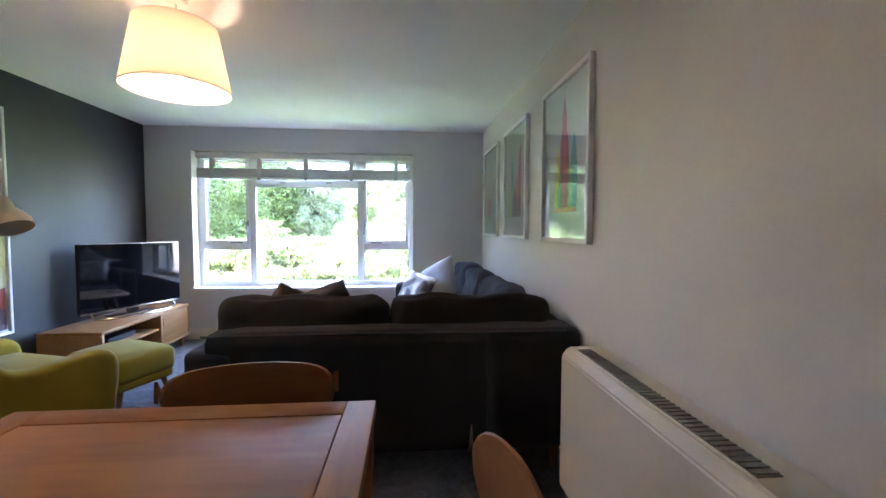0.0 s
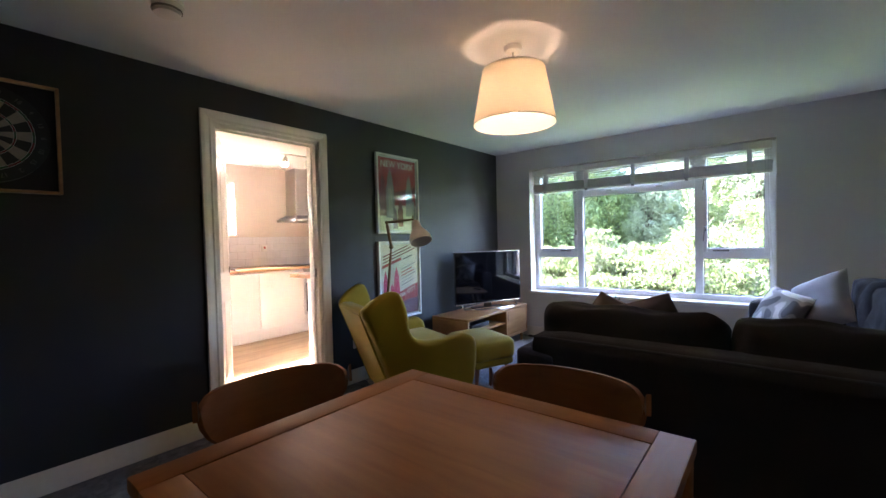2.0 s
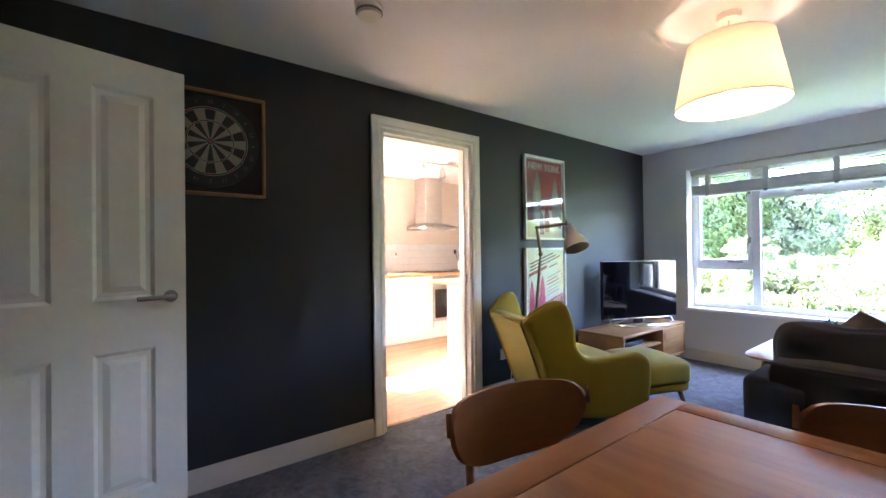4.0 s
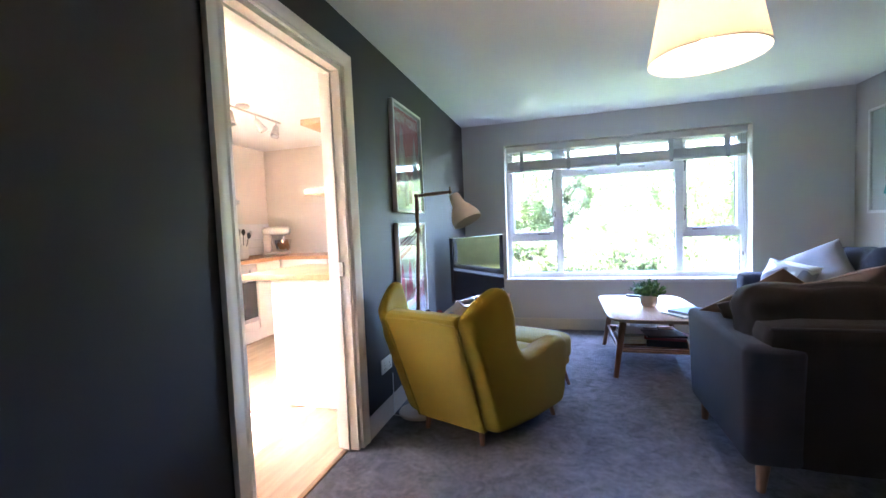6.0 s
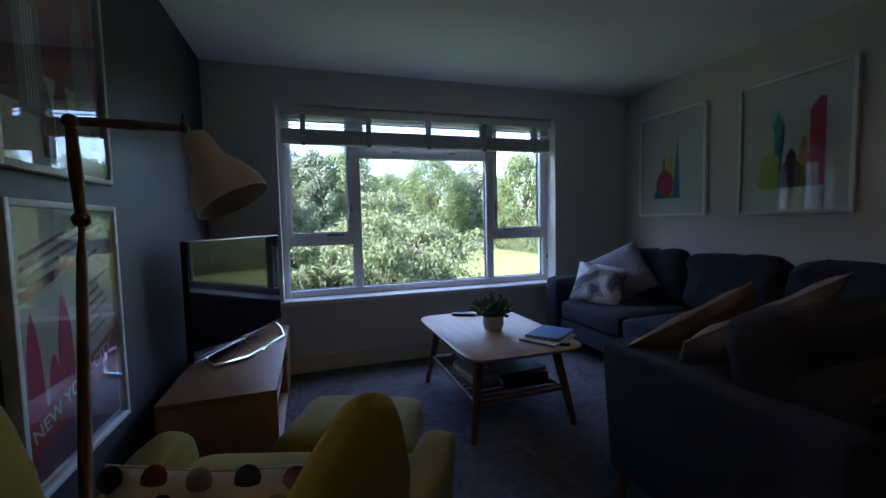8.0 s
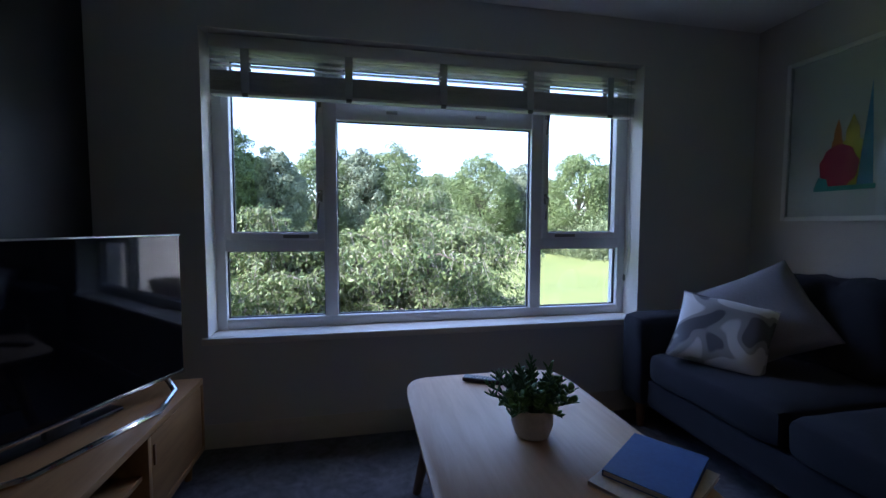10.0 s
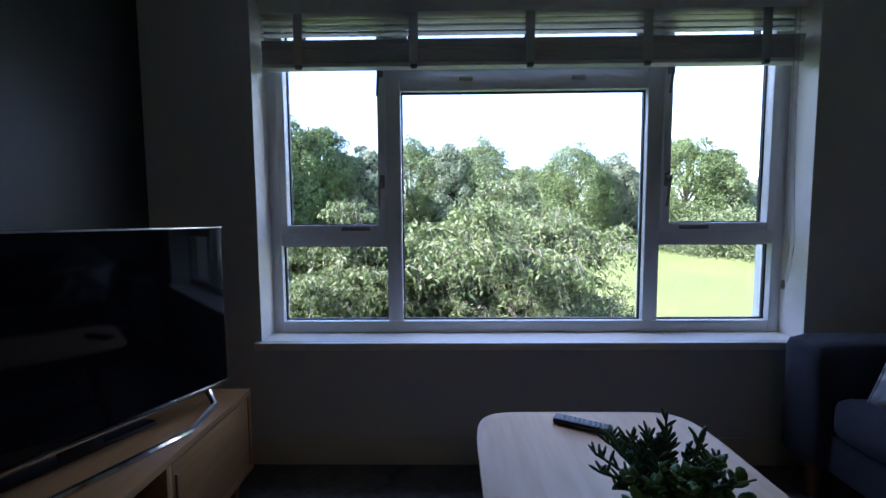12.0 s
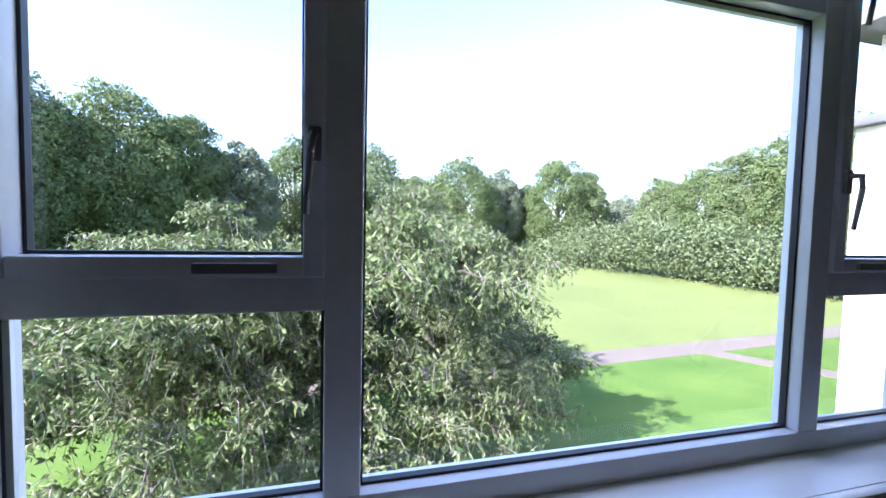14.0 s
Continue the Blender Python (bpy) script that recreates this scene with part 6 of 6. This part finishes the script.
def tree(label, x, y, height, radius, material, seed, leaves=5000, size=0.22, low=0.25, sky_gaps=0.35, base=G, flat_top=1.0):
    """A park tree: tapered trunk, limbs, and a crown of leaf sprays gathered in uneven boughs."""
    rng = np.random.default_rng(seed)
    t = thing("tree", label, "tree", pose(x, y, base))
    trunk = tube([(0, 0, -0.1), (0.1, 0.05, height * 0.2), (0.0, 0.1, height * 0.45), (0.1, 0, height * 0.8)], height * 0.03, 9, taper=0.25)
    part("trunk", trunk, M_BARK, t)
    boughs = []
    nb = 64
    mid, up = height * (0.5 + low / 2), height * (1 - low) / 2
    for i in range(nb):
        c_ = 1 - 2 * (i + 0.5) / nb
        a = i * 2.39996 + rng.uniform(-0.3, 0.3)
        k = rng.uniform(0.56, 0.80)
        s_ = math.sqrt(1 - c_ * c_)
        egg = 1.0 - 0.16 * c_
        boughs.append((radius * k * s_ * egg * math.cos(a), radius * k * s_ * egg * math.sin(a), mid + up * k * c_ * 1.12, radius * rng.uniform(0.25, 0.4)))
    limb = bmesh.new()
    for i in range(0, nb, 2):
        bx_, by_, bz_, br_ = boughs[i]
        tube([(0, 0, bz_ * 0.55), (bx_ * 0.5, by_ * 0.5, bz_ * 0.8), (bx_, by_, bz_)], height * 0.009, 6, limb, 0.3)
    part("limb", limb, M_BARK, t)
    w = np.array([b[3] ** 2 for b in boughs])
    pick = rng.choice(nb, leaves, p=w / w.sum())
    c = np.array(boughs)[pick]
    out = c[:, :3] - np.array([0, 0, mid])
    out /= np.linalg.norm(out, axis=1)[:, None] + 1e-9
    d = rng.normal(size=(leaves, 3)) + out * 0.7 + np.array([0, 0, 0.25])
    d /= np.linalg.norm(d, axis=1)[:, None]
    rad = c[:, 3] * (1 - 0.35 * rng.random(leaves) ** 1.6) * (1 + 0.2 * np.sin(d[:, 0] * 8 + c[:, 0] * 3) * np.sin(d[:, 2] * 7 + c[:, 1] * 2))
    p = c[:, :3] + d * rad[:, None] * np.array([1.0, 1.0, 0.9 * flat_top])
    nrm = d + rng.normal(size=d.shape) * 0.55
    nrm /= np.linalg.norm(nrm, axis=1)[:, None]
    me = leaf_mesh("crown", p, nrm, size * rng.uniform(0.6, 1.3, leaves), 0.62, rng)
    ob = new("crown", me)
    me.materials.append(material)
    ob.parent = t
    return t


def at_bearing(deg, dist):
    """A spot outdoors by its bearing from the window's middle (0 is straight out, to the east is plus)."""
    return 1.3 + dist * math.sin(radians(deg)), dist * math.cos(radians(deg))


DARK_TREE, PALE_TREE, ROUND_TREE, EDGE_TREE = "dense dark green broadleaf tree", "pale grey-green feathery tree", "rounded green park tree", "tall tree behind hedge"
for i, (deg, dist, top, rad, mt, lb) in enumerate((
        (-25, 35, 12.3, 4.6, L_OAK, DARK_TREE), (-18.5, 37, 11.9, 3.6, L_OAK, DARK_TREE), (-34, 33, 12.2, 4.8, L_OAK, DARK_TREE),
        (-43, 31, 12.0, 5.0, L_OAK, DARK_TREE), (-53, 29, 11.5, 5.0, L_MID, DARK_TREE), (-62, 28, 11, 5.0, L_OAK, DARK_TREE),
        (-12, 38, 10.3, 2.9, L_GREY, PALE_TREE), (-5.5, 45, 12.6, 4.3, L_OAK, ROUND_TREE), (4.5, 47, 12.9, 4.6, L_MID, ROUND_TREE),
        (-0.5, 44, 11.4, 3.2, L_GREY, PALE_TREE), (10.5, 62, 11.6, 4.0, L_MID, "distant pale green tree in a gap"),
        (17, 51, 12.6, 5.0, L_OAK, "large round-headed tree by lawn"), (22.8, 56, 11.4, 3.2, L_GREY, "pale green tree at lawn edge"),
        (30.5, 55, 13.0, 4.3, L_OAK, "tall uneven green tree"), (34, 57, 11.6, 3.0, L_MID, "tall uneven green tree"),
        (26, 60, 10.2, 3.6, L_MID, "low tree by lawn edge"), (38.5, 66, 8.6, 4.0, L_GREY, "low distant grey-green tree"),
        (43.5, 57, 10.4, 3.8, L_MID, EDGE_TREE), (48, 55, 11.6, 4.0, L_OAK, EDGE_TREE), (52, 53, 12.6, 3.8, L_MID, EDGE_TREE),
        (56, 51, 14.0, 4.4, L_OAK, EDGE_TREE), (62, 48, 14.0, 5.2, L_OAK, EDGE_TREE),
        (-30, 44, 12.6, 5.2, L_MID, "tree in the wood edge"), (-15, 47, 10.8, 5.0, L_OAK, "tree in the wood edge"),
        (0, 58, 12.4, 5.0, L_OAK, "tree in the wood edge"), (14, 66, 11.4, 4.6, L_OAK, "tree in the wood edge"))):
    px, py = at_bearing(deg, dist)
    tree(lb, px, py, (top + 0.95 - 0.33 * rad) / 0.94, rad, mt, 100 + i, 30000, 0.118, low=0.1)


def bush_row(label, pts, height, material, seed, count):
    """A long uneven thicket as one mass of leaf sprays."""
    rng = np.random.default_rng(seed)
    P = np.array(pts, float)
    seg = rng.integers(0, len(P) - 1, count // 60 + 1)
    f = rng.random(len(seg))[:, None]
    mid = P[seg] * (1 - f) + P[seg + 1] * f
    mid = mid + rng.normal(size=mid.shape) * 0.9
    r = rng.uniform(0.6, 1.5, len(mid)) * height / 3.0
    pick = rng.integers(0, len(mid), count)
    d = rng.normal(size=(count, 3))
    d /= np.linalg.norm(d, axis=1)[:, None]
    zc = rng.uniform(0.25, 0.85, len(mid))[pick] * height * (0.75 + 0.4 * np.sin(mid[pick, 0] * 0.7))
    p = np.column_stack([mid[pick, 0], mid[pick, 1], G + zc]) + d * (r[pick] * rng.uniform(0.6, 1.05, count))[:, None]
    p[:, 2] = np.maximum(p[:, 2], G + 0.02)
    nrm = d + rng.normal(size=d.shape) * 0.6
    nrm /= np.linalg.norm(nrm, axis=1)[:, None]
    me = leaf_mesh("hedge", p, nrm, 0.13 * rng.uniform(0.6, 1.3, count), 0.6, rng)
    me.materials.append(material)
    tagged(new("hedge", me), label, "hedge", kind="stuff")


bush_row("uneven grey-green thicket along lawn edge", [at_bearing(26, 57), at_bearing(33, 48), at_bearing(40, 43), at_bearing(48, 39), at_bearing(57, 36), at_bearing(66, 35)], 4.4, L_HEDGE, 1, 60000)
bush_row("dark undergrowth below the wood edge", [at_bearing(-60, 27), at_bearing(-40, 29), at_bearing(-25, 35), at_bearing(-12, 42), at_bearing(0, 46), at_bearing(12, 49), at_bearing(24, 55)], 3.0, L_OAK, 2, 50000)


def cherry(x, y):
    """The near tree: low spreading limbs, fine drooping twigs and narrow hanging leaves."""
    rng = np.random.default_rng(77)
    t = thing("cherry_tree", "spreading cherry tree with drooping twigs and narrow leaves", "tree", pose(x, y, G))
    part("trunk", tube([(0, 0, -0.1), (-0.02, 0.02, 0.4), (0.03, 0.0, 0.9), (0.0, 0.05, 1.35)], 0.17, 12, taper=0.8), M_BARK, t)
    limbs, ends = bmesh.new(), []
    for i in range(50):
        a = i * 2.399 + rng.uniform(-0.25, 0.25)
        reach = rng.uniform(2.0, 4.9) * (1.0 - 0.2 * max(math.cos(a), 0.0))
        rise = rng.uniform(1.2, 3.3) * (1.5 - 0.17 * reach) * (1.0 - 0.3 * max(-math.cos(a), 0.0))
        bow = 1.7 + 0.16 * reach
        if i >= 30:
            # low boughs that hang towards the building and the east
            a = -1.75 + 0.19 * (i - 30) if i < 44 else 3.3 + 0.22 * (i - 44)
            reach = rng.uniform(2.6, 3.6) + 1.1 * max(math.cos(a), 0.0) if i < 44 else rng.uniform(2.4, 4.2)
            rise, bow = rng.uniform(0.7, 1.7), (3.25 if i < 44 else 2.8)
        p = [Vector((0, 0.03, 1.0 + 0.3 * rng.random()))]
        for f in (0.3, 0.6, 0.85, 1.0):
            wob = Vector(rng.normal(size=3)) * 0.12
            p.append(Vector((reach * f * math.cos(a), reach * f * math.sin(a), 1.15 + rise * math.sin(f * bow))) + wob)
        tube(p, 0.06, 7, limbs, 0.25)
        for k in range(11):
            f = 0.3 + 0.7 * k / 10
            i0 = min(int(f * 4), 3)
            q = p[i0].lerp(p[i0 + 1], f * 4 - i0)
            b = a + rng.uniform(-1.5, 1.5)
            ln = rng.uniform(0.5, 1.15)
            e1 = q + Vector((ln * 0.5 * math.cos(b), ln * 0.5 * math.sin(b), rng.uniform(0.15, 0.5)))
            e2 = e1 + Vector((ln * 0.5 * math.cos(b), ln * 0.5 * math.sin(b), rng.uniform(-0.25, 0.2)))
            tube([q, e1, e2], 0.016, 5, limbs, 0.4)
            ends += [(q, e1), (e1, e2)]
    for pts_ in ([(0, 0, 1.0), (-0.7, -0.5, 1.25), (-1.5, -0.7, 1.2), (-2.5, -1.1, 1.45)], [(0, 0, 1.1), (0.8, -0.2, 1.4), (1.7, 0.1, 1.45), (2.6, 0.2, 1.2)], [(0, 0, 0.9), (-0.9, 0.4, 1.3), (-1.9, 0.5, 1.35), (-3.0, 0.2, 1.1)]):
        tube(pts_, 0.095, 8, limbs, 0.35)
    part("limb", limbs, M_BARK, t)
    tv, te, lc, ln_ = [], [], [], []
    twig = []
    for a0, b0 in ends:
        for k in range(11):
            f = rng.random()
            s = a0.lerp(b0, f)
            ang = rng.uniform(0, 6.283)
            out = rng.uniform(0.15, 0.5)
            drop = rng.uniform(-0.1, 0.42)
            m1 = s + Vector((out * 0.6 * math.cos(ang), out * 0.6 * math.sin(ang), 0.07))
            m2 = s + Vector((out * math.cos(ang), out * math.sin(ang), -drop))
            twig.append((s, m1, m2))
            for j in range(22):
                g = rng.random() ** 0.8
                pnt = s.lerp(m1, g * 2) if g < 0.5 else m1.lerp(m2, g * 2 - 1)
                lc.append(pnt + Vector(rng.normal(size=3)) * 0.035)
    # twigs as thin three-sided strips
    V, F = [], []
    for s, m1, m2 in twig:
        base = len(V)
        for p_, r in ((s, 0.0065), (m1, 0.005), (m2, 0.002)):
            for j in range(3):
                V.append((p_.x + r * math.cos(j * 2.094), p_.y + r * math.sin(j * 2.094), p_.z))
        for k in (0, 3):
            for j in range(3):
                F.append((base + k + j, base + k + (j + 1) % 3, base + k + 3 + (j + 1) % 3, base + k + 3 + j))
    me = bpy.data.meshes.new("twigs")
    me.from_pydata(V, [], F)
    me.materials.append(M_TWIG)
    ob = new("twigs", me)
    ob.parent = t
    tagged(ob, "fine pale drooping twigs", kind="stuff")
    # narrow leaves that hang along a downward axis
    C = np.array([tuple(c) for c in lc])
    n = len(C)
    ax = rng.normal(size=(n, 3)) * np.array([0.8, 0.8, 0.35]) + np.array([0, 0, -0.75])
    ax /= np.linalg.norm(ax, axis=1)[:, None]
    sd = np.cross(ax, rng.normal(size=(n, 3)))
    sd /= np.linalg.norm(sd, axis=1)[:, None]
    up = np.cross(ax, sd)
    L = (0.046 * rng.uniform(0.6, 1.25, n))[:, None]
    a, b = C, C + ax * L * 2
    m_ = C + ax * L * 0.9 + up * L * 0.12
    c, d = m_ + sd * L * 0.36, m_ - sd * L * 0.36
    V = np.stack([a, c, b, d], axis=1).reshape(-1, 3)
    F = (np.arange(n)[:, None] * 4 + np.array([0, 1, 2, 3])).tolist()
    me = bpy.data.meshes.new("crown")
    me.from_pydata(V.tolist(), [], F)
    me.materials.append(L_NEAR)
    ob = new("crown", me)
    ob.parent = t
    tagged(ob, "narrow hanging green leaves", kind="stuff")


cherry(0.42, 6.9)

# low ground cover and bare earth round the trunk
rng = np.random.default_rng(9)
bx_ = rng.uniform(-3.5, 5.0, 9000)
by_ = rng.uniform(2.5, 9.0, 9000)
keep = (np.hypot((bx_ - 0.5) / 3.4, (by_ - 5.4) / 1.9) + rng.normal(size=9000) * 0.16) < 1
P = np.column_stack([bx_, by_, np.full(9000, G)])[keep]
P[:, 2] += rng.uniform(0.02, 0.16, len(P))
N = rng.normal(size=P.shape) * 0.6 + np.array([0, 0, 1])
N /= np.linalg.norm(N, axis=1)[:, None]
me = leaf_mesh("ground_cover", P, N, 0.05 * rng.uniform(0.6, 1.4, len(P)), 0.5, rng)
me.materials.append(L_NEAR)
tagged(new("ground_cover", me), "low leafy ground cover under cherry tree", "undergrowth", kind="stuff")
M_EARTH = mat("dry_brown_earth", (0.16, 0.11, 0.07), 0.95, vary=0.3, scale=5, fine=60, bump=0.6)
made = bmesh.new()
c0 = made.verts.new((0.3, 6.55, G + 0.05))
rim = [made.verts.new((0.3 + 1.0 * math.cos(a) * (1 + 0.15 * math.sin(3 * a)), 6.55 + 0.7 * math.sin(a) * (1 + 0.12 * math.cos(4 * a)), G - 0.01)) for a in [i * math.pi / 16 for i in range(32)]]
for i in range(32):
    made.faces.new((c0, rim[i], rim[(i + 1) % 32]))
solid("bare_earth", made, M_EARTH, "bare brown earth round the cherry trunk", "earth", "structure")


# neighbouring block that stands forward on the east
def neighbour():
    t = thing("neighbour_building", "white rendered apartment block with glazed entrance tower", "building", pose(11.6, 5.6, G))
    M_REND = mat("white_render", (0.80, 0.79, 0.76), 0.75, vary=0.04, scale=0.8, fine=40, bump=0.15)
    M_ROOF = mat("grey_roof_edge", (0.12, 0.12, 0.12), 0.7, vary=0.15, bump=0.1)
    part("wall", box(0.6, -14, 0, 12, 0.0, 8.2), M_REND, t, "white rendered wall", 0)
    part("porch_column", box(0.0, -0.55, 0, 0.6, 0.0, 6.2, 0.01), M_REND, t, "white rendered column")
    part("roof_edge", box(-0.35, -14, 8.2, 12.3, 0.35, 8.5), M_ROOF, t, "dark roof edge", 0)
    part("canopy", box(-0.25, -3.0, 6.2, 0.6, 0.15, 6.38, 0.01), M_ROOF, t, "grey canopy")
    for z in (0.9, 3.6):
        for y in (-3.4, -1.7, -5.6, -8.0):
            w = part("window", box(0.56, y - 0.02, z, 0.6, y + 1.1, z + 1.5), M_UPVC, t, "white framed window", 0)
            part("pane", box(0.55, y + 0.06, z + 0.08, 0.562, y + 1.02, z + 1.42), M_OVEN, w, smooth=0)


neighbour()
